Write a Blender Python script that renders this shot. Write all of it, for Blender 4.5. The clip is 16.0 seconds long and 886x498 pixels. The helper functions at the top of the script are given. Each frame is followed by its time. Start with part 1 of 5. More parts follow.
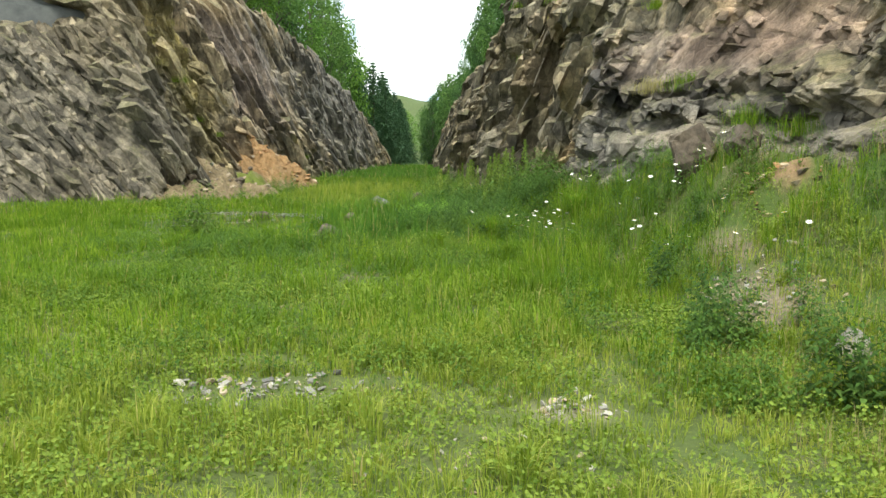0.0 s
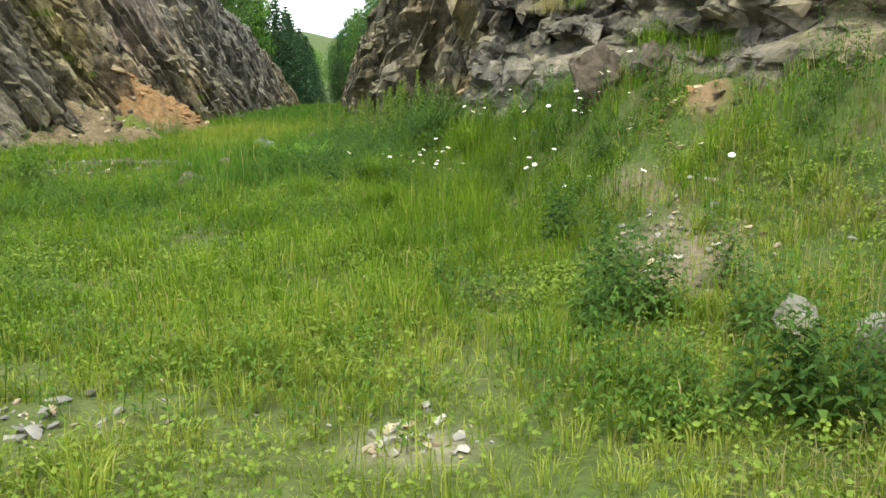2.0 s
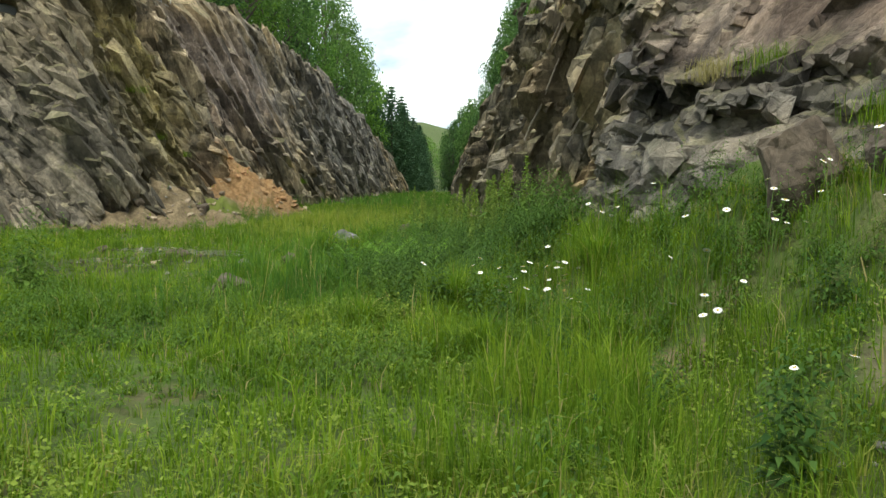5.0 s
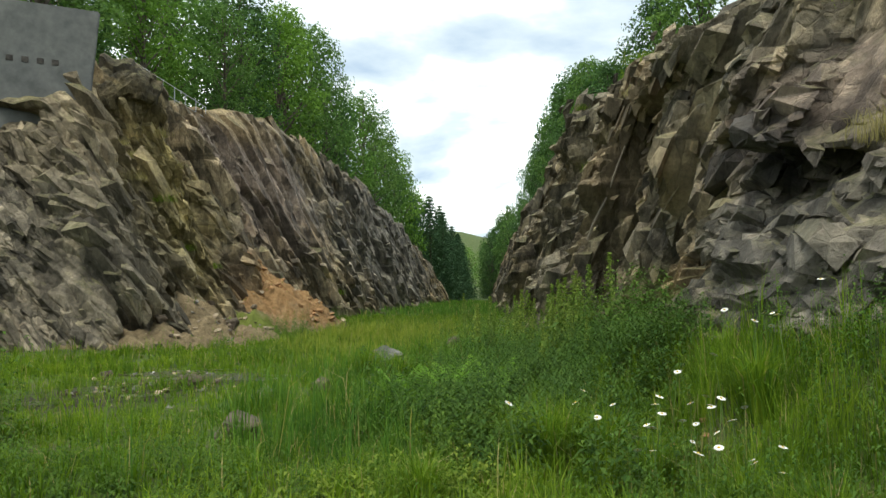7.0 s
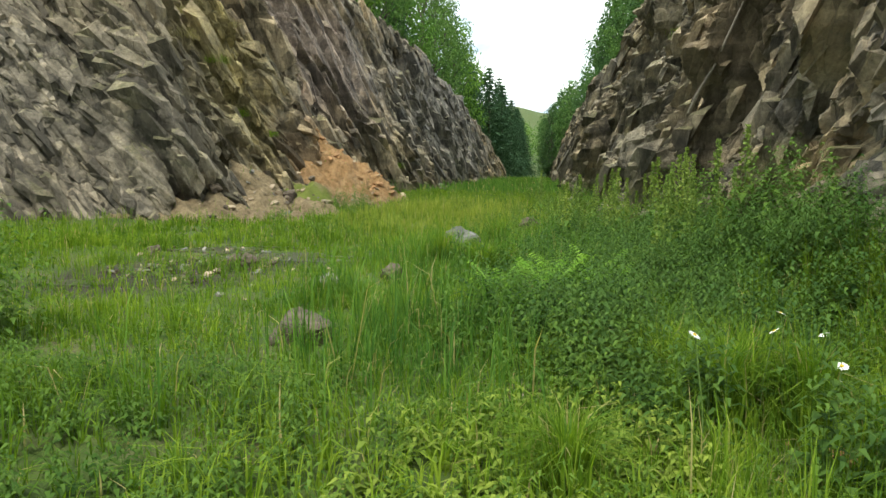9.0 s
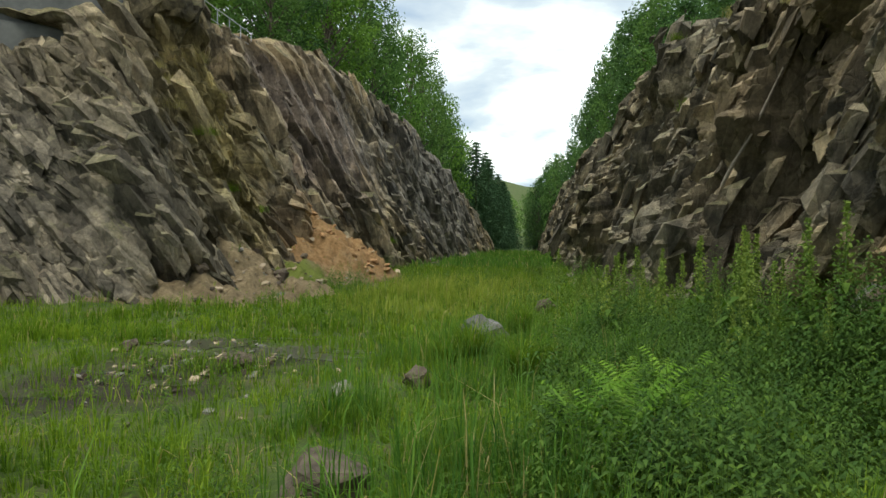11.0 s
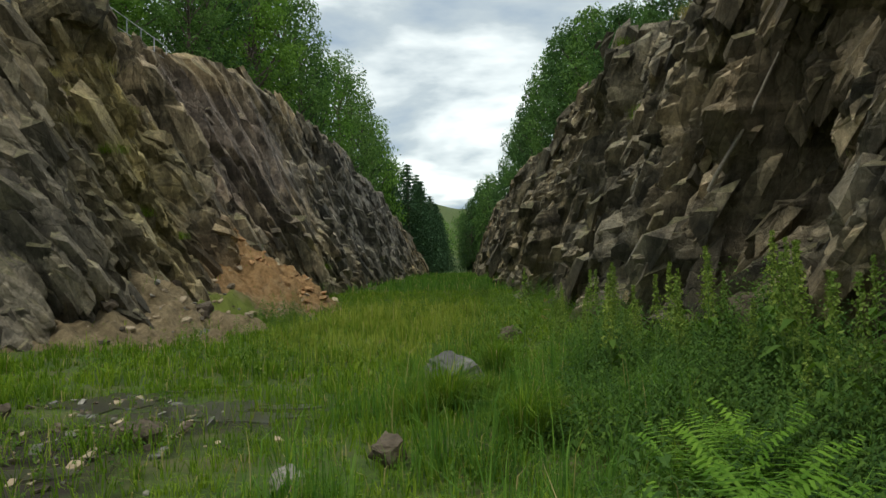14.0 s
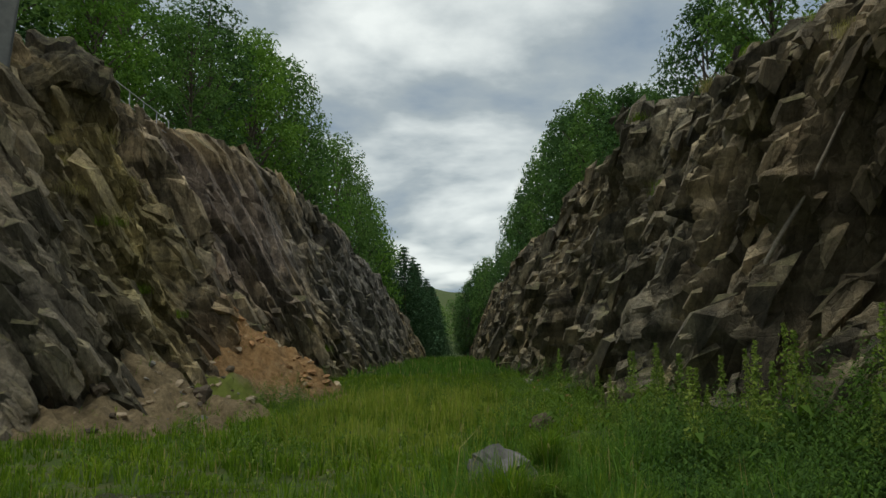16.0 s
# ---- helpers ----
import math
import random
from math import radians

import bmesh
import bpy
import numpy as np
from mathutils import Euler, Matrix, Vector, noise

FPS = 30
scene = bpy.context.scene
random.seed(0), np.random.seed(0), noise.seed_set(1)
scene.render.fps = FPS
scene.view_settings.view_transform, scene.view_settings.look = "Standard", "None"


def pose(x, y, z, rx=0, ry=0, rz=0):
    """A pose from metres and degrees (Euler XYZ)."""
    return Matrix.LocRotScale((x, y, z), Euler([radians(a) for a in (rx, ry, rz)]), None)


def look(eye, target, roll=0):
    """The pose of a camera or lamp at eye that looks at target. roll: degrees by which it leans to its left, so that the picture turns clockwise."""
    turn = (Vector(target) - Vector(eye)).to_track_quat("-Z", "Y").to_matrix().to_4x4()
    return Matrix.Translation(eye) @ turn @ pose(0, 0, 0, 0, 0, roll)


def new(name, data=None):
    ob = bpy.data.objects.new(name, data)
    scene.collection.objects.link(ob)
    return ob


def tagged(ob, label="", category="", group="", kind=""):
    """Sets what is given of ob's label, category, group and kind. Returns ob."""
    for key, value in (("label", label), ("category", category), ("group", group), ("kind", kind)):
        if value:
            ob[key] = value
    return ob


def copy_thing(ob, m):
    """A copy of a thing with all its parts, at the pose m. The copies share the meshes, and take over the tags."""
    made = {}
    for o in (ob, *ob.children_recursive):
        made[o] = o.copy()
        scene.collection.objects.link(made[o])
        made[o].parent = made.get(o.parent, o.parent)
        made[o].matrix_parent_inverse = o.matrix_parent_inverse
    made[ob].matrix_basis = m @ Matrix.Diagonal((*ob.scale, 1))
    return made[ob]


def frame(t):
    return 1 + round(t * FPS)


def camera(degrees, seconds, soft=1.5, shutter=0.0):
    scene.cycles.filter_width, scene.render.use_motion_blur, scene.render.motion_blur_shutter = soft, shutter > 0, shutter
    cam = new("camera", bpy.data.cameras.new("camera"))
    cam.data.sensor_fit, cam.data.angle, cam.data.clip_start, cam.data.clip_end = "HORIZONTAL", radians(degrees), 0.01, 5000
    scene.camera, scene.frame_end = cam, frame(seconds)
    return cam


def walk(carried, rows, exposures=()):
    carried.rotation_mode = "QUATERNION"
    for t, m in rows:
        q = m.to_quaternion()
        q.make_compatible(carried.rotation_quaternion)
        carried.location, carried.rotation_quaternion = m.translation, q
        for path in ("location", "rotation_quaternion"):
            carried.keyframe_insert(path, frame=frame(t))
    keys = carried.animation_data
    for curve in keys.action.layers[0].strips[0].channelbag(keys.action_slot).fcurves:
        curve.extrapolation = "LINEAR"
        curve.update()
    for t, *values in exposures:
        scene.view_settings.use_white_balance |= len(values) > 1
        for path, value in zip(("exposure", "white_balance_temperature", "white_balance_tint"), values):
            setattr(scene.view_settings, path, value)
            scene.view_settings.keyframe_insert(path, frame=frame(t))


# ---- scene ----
cam = camera(56.4, 16.0)
METRES, EYE, TILT, LEAN, TURN = 16.0, 1.6, -6.3, 0.0, 0.0
ROWS = [
    (0.0, 0.0, 0.0, 0.0, 0.0, 0.0, -0.0),
    (0.5, 0.006, 0.03, -0.0003, -0.59, -1.11, 1.51),
    (1.0, 0.0197, 0.0539, -0.0015, -6.57, -4.28, 2.41),
    (1.5, 0.033, 0.0765, 0.0012, -6.18, -8.05, 1.85),
    (2.0, 0.0396, 0.1084, 0.0056, -5.72, -4.32, 1.93),
    (2.5, 0.0497, 0.1449, 0.0091, -5.05, -1.39, 2.07),
    (3.0, 0.0543, 0.1837, 0.0136, -1.29, -0.31, -0.54),
    (3.5, 0.0563, 0.2236, 0.0192, 0.36, 2.48, -1.03),
    (4.0, 0.0601, 0.2629, 0.0249, 0.85, 1.8, -1.2),
    (6.5, 0.0425, 0.4585, 0.0414, 3.25, 3.33, 0.47),
    (7.0, 0.0305, 0.502, 0.0473, 4.42, 9.42, 0.35),
    (7.5, 0.022, 0.5383, 0.0505, 6.8, 8.75, 0.53),
    (8.0, 0.0112, 0.5694, 0.0529, 7.33, 6.03, 0.16),
    (8.5, -0.0007, 0.5907, 0.0584, 7.67, 0.06, 0.33),
    (9.0, -0.01, 0.6175, 0.0601, 7.99, 0.75, -1.58),
    (11.5, -0.0685, 0.7419, 0.0825, 6.04, 6.32, -0.63),
    (12.0, -0.0765, 0.7676, 0.0849, 2.62, 6.57, 0.12),
    (12.5, -0.0875, 0.7925, 0.0882, 2.38, 7.91, -0.06),
    (13.0, -0.0945, 0.8143, 0.0898, 2.84, 7.44, 2.09),
    (13.5, -0.0931, 0.8411, 0.0918, 2.75, 7.35, 1.96),
    (14.0, -0.0978, 0.8609, 0.0928, 2.41, 7.46, 1.2),
    (14.5, -0.11, 0.8826, 0.0943, 2.44, 8.62, 1.49),
    (15.0, -0.1156, 0.9087, 0.0986, 2.32, 12.63, 1.87),
    (15.5, -0.1235, 0.9258, 0.0991, 2.12, 13.38, 1.17),
    (16.0, -0.1379, 0.9439, 0.0989, 1.92, 13.24, 1.06),
]
walk_rows = [(t, pose(0, 0, EYE, TILT, LEAN, TURN) @ pose(METRES * x, METRES * y, METRES * z, 90 + pitch, roll, yaw)) for t, x, y, z, yaw, pitch, roll in ROWS]
EXPOSURE = [(t, e, 6450, 2) for t, e in ((0.0, 0.97), (1.5, 0.97), (3.3, 0.8), (4.2, 0.6), (6.5, 0.45), (7.0, 0.25), (7.5, -0.5), (8.0, -0.4), (8.5, 0.15), (8.8, 0.68), (9.2, 0.78), (11.5, -0.1), (14.5, -0.35), (15.0, -0.42), (15.4, -0.75), (16.0, -0.9))]
walk(cam, walk_rows, EXPOSURE)

# ---------- sky and sun ----------
SUN_ELEV, SUN_AZ = 60.0, 195.0       # azimuth clockwise from straight ahead
world = bpy.data.worlds.new("overcast_sky")
scene.world = world
world.use_nodes = True
wn, wl = world.node_tree.nodes, world.node_tree.links
wn.clear()
out = wn.new("ShaderNodeOutputWorld")
bg = wn.new("ShaderNodeBackground")
sky = wn.new("ShaderNodeTexSky")
sky.sky_type, sky.sun_disc = "NISHITA", False
sky.sun_elevation, sky.sun_rotation = radians(SUN_ELEV), radians(SUN_AZ)
tc = wn.new("ShaderNodeTexCoord")
sep = wn.new("ShaderNodeSeparateXYZ")
wl.new(tc.outputs["Generated"], sep.inputs[0])
zp = wn.new("ShaderNodeMath"); zp.operation = "ADD"; zp.inputs[1].default_value = 0.22
wl.new(sep.outputs["Z"], zp.inputs[0])
zm = wn.new("ShaderNodeMath"); zm.operation = "MAXIMUM"; zm.inputs[1].default_value = 0.08
wl.new(zp.outputs[0], zm.inputs[0])
comb = wn.new("ShaderNodeCombineXYZ")
for axis in "XY":
    dv = wn.new("ShaderNodeMath"); dv.operation = "DIVIDE"
    wl.new(sep.outputs[axis], dv.inputs[0]); wl.new(zm.outputs[0], dv.inputs[1])
    wl.new(dv.outputs[0], comb.inputs[axis])
cn = wn.new("ShaderNodeTexNoise")
cn.inputs["Scale"].default_value, cn.inputs["Detail"].default_value, cn.inputs["Roughness"].default_value = 1.2, 9, 0.53
cn.inputs["Distortion"].default_value = 0.15
wl.new(comb.outputs[0], cn.inputs["Vector"])
cr = wn.new("ShaderNodeValToRGB")
cr.color_ramp.elements[0].position, cr.color_ramp.elements[0].color = 0.38, (0.52, 0.63, 0.80, 1)
cr.color_ramp.elements[1].position, cr.color_ramp.elements[1].color = 0.58, (1.95, 1.95, 1.94, 1)
el = cr.color_ramp.elements.new(0.46); el.color = (0.85, 0.92, 0.99, 1)
wl.new(cn.outputs["Fac"], cr.inputs[0])
ssc = wn.new("ShaderNodeVectorMath"); ssc.operation = "SCALE"; ssc.inputs["Scale"].default_value = 0.12
wl.new(sky.outputs[0], ssc.inputs[0])
smix = wn.new("ShaderNodeMix"); smix.data_type = "RGBA"; smix.inputs["Factor"].default_value = 0.85
wl.new(ssc.outputs[0], smix.inputs["A"]); wl.new(cr.outputs[0], smix.inputs["B"])
wl.new(smix.outputs["Result"], bg.inputs["Color"])
bg.inputs["Strength"].default_value = 1.0
wl.new(bg.outputs[0], out.inputs[0])

sun_data = bpy.data.lights.new("sun", "SUN")
sun_data.energy, sun_data.angle, sun_data.color = 2.3, radians(16), (1.0, 0.95, 0.84)
sun = new("sun", sun_data)
ce = math.cos(radians(SUN_ELEV))
sun.matrix_world = look((0, 0, 60), (-ce * math.sin(radians(SUN_AZ)), -ce * math.cos(radians(SUN_AZ)), 60 - math.sin(radians(SUN_ELEV))))

# ---------- materials ----------
def ramp(nt, stops):
    r = nt.nodes.new("ShaderNodeValToRGB")
    els = r.color_ramp.elements
    while len(els) < len(stops):
        els.new(0.5)
    for e, (p, c) in zip(els, stops):
        e.position, e.color = p, (*c, 1)
    return r


def tex(nt, scale, detail=5, rough=0.6, vec=None, distortion=0.0):
    n = nt.nodes.new("ShaderNodeTexNoise")
    n.inputs["Scale"].default_value, n.inputs["Detail"].default_value, n.inputs["Roughness"].default_value = scale, detail, rough
    n.inputs["Distortion"].default_value = distortion
    if vec:
        nt.links.new(vec, n.inputs["Vector"])
    return n


def mixed(nt, fac, a, b, mode="MIX"):
    m = nt.nodes.new("ShaderNodeMix")
    m.data_type, m.blend_type = "RGBA", mode
    for key, v in (("Factor", fac), ("A", a), ("B", b)):
        if isinstance(v, (int, float)):
            m.inputs[key].default_value = v
        elif isinstance(v, tuple):
            m.inputs[key].default_value = (*v, 1)
        else:
            nt.links.new(v, m.inputs[key])
    return m.outputs["Result"]


def maths(nt, op, a, b=0.5):
    m = nt.nodes.new("ShaderNodeMath")
    m.operation, m.use_clamp = op, op in ("MULTIPLY", "SUBTRACT", "ADD")
    for i, v in enumerate((a, b)):
        if isinstance(v, (int, float)):
            m.inputs[i].default_value = v
        else:
            nt.links.new(v, m.inputs[i])
    return m.outputs[0]


def base_material(name, rough=0.9):
    m = bpy.data.materials.new(name)
    m.use_nodes = True
    nt = m.node_tree
    b = nt.nodes["Principled BSDF"]
    b.inputs["Roughness"].default_value = rough
    b.inputs["Specular IOR Level"].default_value = 0.25
    geo = nt.nodes.new("ShaderNodeNewGeometry")
    return m, nt, b, geo


def add_bump(nt, b, height, strength=0.5, dist=0.05):
    bp = nt.nodes.new("ShaderNodeBump")
    bp.inputs["Strength"].default_value, bp.inputs["Distance"].default_value = strength, dist
    nt.links.new(height, bp.inputs["Height"])
    nt.links.new(bp.outputs[0], b.inputs["Normal"])


def stretch(nt, vec, dip, amount):
    """Texture space drawn out along a direction in the face that falls with y by dip degrees."""
    turned = nt.nodes.new("ShaderNodeMapping")
    turned.inputs["Rotation"].default_value = (radians(dip - 90), 0, 0)
    nt.links.new(vec, turned.inputs["Vector"])
    mp = nt.nodes.new("ShaderNodeMapping")
    mp.inputs["Scale"].default_value = (1, 1, amount)
    nt.links.new(turned.outputs[0], mp.inputs["Vector"])
    return mp.outputs[0]


def blob(nt, pos, centre, radius, wobble):
    """A soft-edged ragged patch round a point, 1 in the middle."""
    mp = nt.nodes.new("ShaderNodeMapping")
    mp.vector_type = "POINT"
    mp.inputs["Scale"].default_value = [1 / r for r in radius]
    mp.inputs["Location"].default_value = [-c / r for c, r in zip(centre, radius)]
    nt.links.new(pos, mp.inputs["Vector"])
    ln = nt.nodes.new("ShaderNodeVectorMath"); ln.operation = "LENGTH"
    nt.links.new(mp.outputs[0], ln.inputs[0])
    a = nt.nodes.new("ShaderNodeMath"); a.operation = "MULTIPLY_ADD"
    a.inputs[1].default_value, a.inputs[2].default_value = 1.6, -0.8
    nt.links.new(wobble, a.inputs[0])
    s = nt.nodes.new("ShaderNodeMath"); s.operation = "ADD"
    nt.links.new(ln.outputs["Value"], s.inputs[0]); nt.links.new(a.outputs[0], s.inputs[1])
    r = nt.nodes.new("ShaderNodeMapRange")
    r.inputs["From Min"].default_value, r.inputs["From Max"].default_value = 1.15, 0.6
    nt.links.new(s.outputs[0], r.inputs["Value"])
    return r.outputs[0]


def rock_material(name, dip, stains, tint=(1, 1, 1), moss=0.5):
    m, nt, b, geo = base_material(name, 0.85)
    pos = geo.outputs["Position"]
    at = nt.nodes.new("ShaderNodeAttribute"); at.attribute_name = "block"
    big = tex(nt, 0.25, 4, 0.6, pos)
    grain = tex(nt, 2.6, 8, 0.68, stretch(nt, pos, dip, 0.36))
    fine = tex(nt, 9, 7, 0.75, pos)
    r1 = ramp(nt, [(0.28, (0.13, 0.125, 0.116)), (0.45, (0.24, 0.23, 0.212)), (0.58, (0.33, 0.315, 0.29)), (0.75, (0.42, 0.40, 0.37))])
    nt.links.new(grain.outputs["Fac"], r1.inputs[0])
    r2 = ramp(nt, [(0.3, (0.78, 0.8, 0.82)), (0.5, (1, 0.98, 0.93)), (0.7, (1.15, 1.02, 0.82))])
    nt.links.new(big.outputs["Fac"], r2.inputs[0])
    col = mixed(nt, 1.0, r1.outputs[0], r2.outputs[0], "MULTIPLY")
    r3 = ramp(nt, [(0.15, (0.42, 0.43, 0.44)), (0.5, (1, 0.99, 0.96)), (0.9, (1.6, 1.52, 1.4))])
    nt.links.new(at.outputs["Fac"], r3.inputs[0])
    col = mixed(nt, 1.0, col, r3.outputs[0], "MULTIPLY")
    col = mixed(nt, 1.0, col, tint, "MULTIPLY")
    # dark weathering streaks
    streak = tex(nt, 1.3, 6, 0.72, stretch(nt, pos, dip + 12, 0.45))
    rs = ramp(nt, [(0.36, (0.5, 0.5, 0.5)), (0.5, (1, 1, 1)), (0.68, (1.2, 1.18, 1.12))]); nt.links.new(streak.outputs["Fac"], rs.inputs[0])
    col = mixed(nt, 1.0, col, rs.outputs[0], "MULTIPLY")
    # joint blocks: every chip has its own tone, with a crack round it
    edges = []
    warp = mixed(nt, 0.06, stretch(nt, pos, dip, 0.28), grain.outputs["Color"])
    for scale, low, high in ((1.8, 0.66, 1.36), (5.5, 0.72, 1.3)):
        vc = nt.nodes.new("ShaderNodeTexVoronoi"); vc.inputs["Scale"].default_value = scale
        nt.links.new(warp, vc.inputs["Vector"])
        sc_ = nt.nodes.new("ShaderNodeSeparateColor"); nt.links.new(vc.outputs["Color"], sc_.inputs[0])
        rv = ramp(nt, [(0.1, (low, low, low)), (0.9, (high, high * 0.98, high * 0.94))]); nt.links.new(sc_.outputs[0], rv.inputs[0])
        col = mixed(nt, 1.0, col, rv.outputs[0], "MULTIPLY")
        ve = nt.nodes.new("ShaderNodeTexVoronoi"); ve.feature = "DISTANCE_TO_EDGE"; ve.inputs["Scale"].default_value = scale
        nt.links.new(warp, ve.inputs["Vector"])
        mr = nt.nodes.new("ShaderNodeMapRange"); mr.inputs["From Max"].default_value = 0.05; mr.inputs["To Max"].default_value = 0.4
        nt.links.new(ve.outputs["Distance"], mr.inputs["Value"])
        tilt = nt.nodes.new("ShaderNodeMath"); tilt.operation = "MULTIPLY_ADD"; tilt.inputs[1].default_value = 0.8
        nt.links.new(sc_.outputs[1], tilt.inputs[0]); nt.links.new(mr.outputs[0], tilt.inputs[2])
        edges.append(tilt.outputs[0])
    wob = tex(nt, 0.9, 6, 0.7, pos)
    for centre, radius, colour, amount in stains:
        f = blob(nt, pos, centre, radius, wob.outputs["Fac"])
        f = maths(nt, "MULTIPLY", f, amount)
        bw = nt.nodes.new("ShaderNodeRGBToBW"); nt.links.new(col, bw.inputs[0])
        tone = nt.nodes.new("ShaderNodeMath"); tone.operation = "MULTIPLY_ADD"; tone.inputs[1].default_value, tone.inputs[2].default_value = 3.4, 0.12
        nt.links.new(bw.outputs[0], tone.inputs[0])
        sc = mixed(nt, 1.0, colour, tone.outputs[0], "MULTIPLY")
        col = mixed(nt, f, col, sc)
    # moss and dry grass on ledges that face up
    sepn = nt.nodes.new("ShaderNodeSeparateXYZ"); nt.links.new(geo.outputs["Normal"], sepn.inputs[0])
    up = nt.nodes.new("ShaderNodeMapRange"); up.inputs["From Min"].default_value, up.inputs["From Max"].default_value = 0.45, 0.8
    nt.links.new(sepn.outputs["Z"], up.inputs["Value"])
    pm = ramp(nt, [(0.42, (0, 0, 0)), (0.58, (1, 1, 1))]); nt.links.new(wob.outputs["Fac"], pm.inputs[0])
    f = maths(nt, "MULTIPLY", up.outputs[0], pm.outputs[0])
    f = maths(nt, "MULTIPLY", f, moss)
    mc = ramp(nt, [(0.3, (0.10, 0.12, 0.035)), (0.7, (0.26, 0.22, 0.10))]); nt.links.new(fine.outputs["Fac"], mc.inputs[0])
    col = mixed(nt, f, col, mc.outputs[0])
    f2 = ramp(nt, [(0.3, (0.6, 0.6, 0.6)), (0.7, (1.35, 1.35, 1.33))]); nt.links.new(fine.outputs["Fac"], f2.inputs[0])
    col = mixed(nt, 1.0, col, f2.outputs[0], "MULTIPLY")
    nt.links.new(col, b.inputs["Base Color"])
    h = maths(nt, "ADD", grain.outputs["Fac"], 0)
    for edge in edges:
        e = nt.nodes.new("ShaderNodeMath"); e.operation = "MULTIPLY_ADD"; e.inputs[1].default_value = 0.4
        nt.links.new(edge, e.inputs[0]); nt.links.new(h, e.inputs[2])
        h = e.outputs[0]
    hm = nt.nodes.new("ShaderNodeMath"); hm.operation = "MULTIPLY_ADD"; hm.inputs[1].default_value = 0.7
    nt.links.new(fine.outputs["Fac"], hm.inputs[0]); nt.links.new(h, hm.inputs[2])
    add_bump(nt, b, hm.outputs[0], 0.85, 0.11)
    return m


def leaf_material(name, dark, light, scale=0.35, translucent=0.35, rough=0.75):
    m, nt, b, geo = base_material(name, rough)
    b.inputs["Specular IOR Level"].default_value = 0.12
    n = tex(nt, scale, 4, 0.6, geo.outputs["Position"])
    v = nt.nodes.new("ShaderNodeMath"); v.operation = "MULTIPLY_ADD"; v.inputs[1].default_value = 0.55
    nt.links.new(geo.outputs["Random Per Island"], v.inputs[0])
    sh = maths(nt, "SUBTRACT", n.outputs["Fac"], 0.27)
    nt.links.new(sh, v.inputs[2])
    r = ramp(nt, [(0.15, dark), (0.8, light)])
    nt.links.new(v.outputs[0], r.inputs[0])
    oi = nt.nodes.new("ShaderNodeObjectInfo")
    r2 = ramp(nt, [(0.0, (0.85, 0.9, 0.9)), (1.0, (1.12, 1.08, 1.0))]); nt.links.new(oi.outputs["Random"], r2.inputs[0])
    col = mixed(nt, 1.0, r.outputs[0], r2.outputs[0], "MULTIPLY")
    nt.links.new(col, b.inputs["Base Color"])
    tr = nt.nodes.new("ShaderNodeBsdfTranslucent")
    nt.links.new(mixed(nt, 1.0, col, (1.1, 1.25, 0.5), "MULTIPLY"), tr.inputs["Color"])
    ms = nt.nodes.new("ShaderNodeMixShader"); ms.inputs[0].default_value = translucent
    nt.links.new(b.outputs[0], ms.inputs[1]); nt.links.new(tr.outputs[0], ms.inputs[2])
    nt.links.new(ms.outputs[0], nt.nodes["Material Output"].inputs["Surface"])
    return m


def plain_material(name, c1, c2, scale=6.0, rough=0.8, bump=0.3, dist=0.02, metal=0.0):
    m, nt, b, geo = base_material(name, rough)
    n = tex(nt, scale, 7, 0.65, geo.outputs["Position"])
    n2 = tex(nt, scale * 0.15, 3, 0.5, geo.outputs["Position"])
    r = ramp(nt, [(0.3, c1), (0.7, c2)])
    nt.links.new(n.outputs["Fac"], r.inputs[0])
    r2 = ramp(nt, [(0.3, (0.82, 0.82, 0.84)), (0.7, (1.12, 1.1, 1.06))]); nt.links.new(n2.outputs["Fac"], r2.inputs[0])
    col = mixed(nt, 1.0, r.outputs[0], r2.outputs[0], "MULTIPLY")
    oi = nt.nodes.new("ShaderNodeObjectInfo")
    r3 = ramp(nt, [(0.0, (0.8, 0.8, 0.82)), (1.0, (1.18, 1.14, 1.1))]); nt.links.new(oi.outputs["Random"], r3.inputs[0])
    col = mixed(nt, 1.0, col, r3.outputs[0], "MULTIPLY")
    nt.links.new(col, b.inputs["Base Color"])
    b.inputs["Metallic"].default_value = metal
    if bump:
        add_bump(nt, b, n.outputs["Fac"], bump, dist)
    return m


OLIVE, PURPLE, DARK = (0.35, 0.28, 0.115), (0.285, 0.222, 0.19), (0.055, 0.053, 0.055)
M_LEFT = rock_material("rock_left", 48, [
    ((-11.5, 35.5, 5.0), (6, 5.2, 4.2), OLIVE, 0.85),
    ((-13, 29, 3), (6, 5, 6), (0.20, 0.175, 0.145), 0.7),
    ((-11, 32, 7), (6, 4, 2.6), (0.34, 0.27, 0.18), 0.6),
    ((-13, 52, 8.0), (6, 12, 5), PURPLE, 0.75),
    ((-12.5, 50, 11), (6, 8, 1.8), (0.34, 0.25, 0.13), 0.7),
    ((-10.5, 42, 1.5), (4, 4, 2.5), (0.34, 0.22, 0.12), 0.5),
    ((-10.5, 33, 2.5), (5, 4, 3.5), (0.22, 0.19, 0.145), 0.5),
    ((-12, 95, 6), (9, 36, 9), (0.19, 0.185, 0.18), 0.7)], tint=(0.74, 0.68, 0.585))
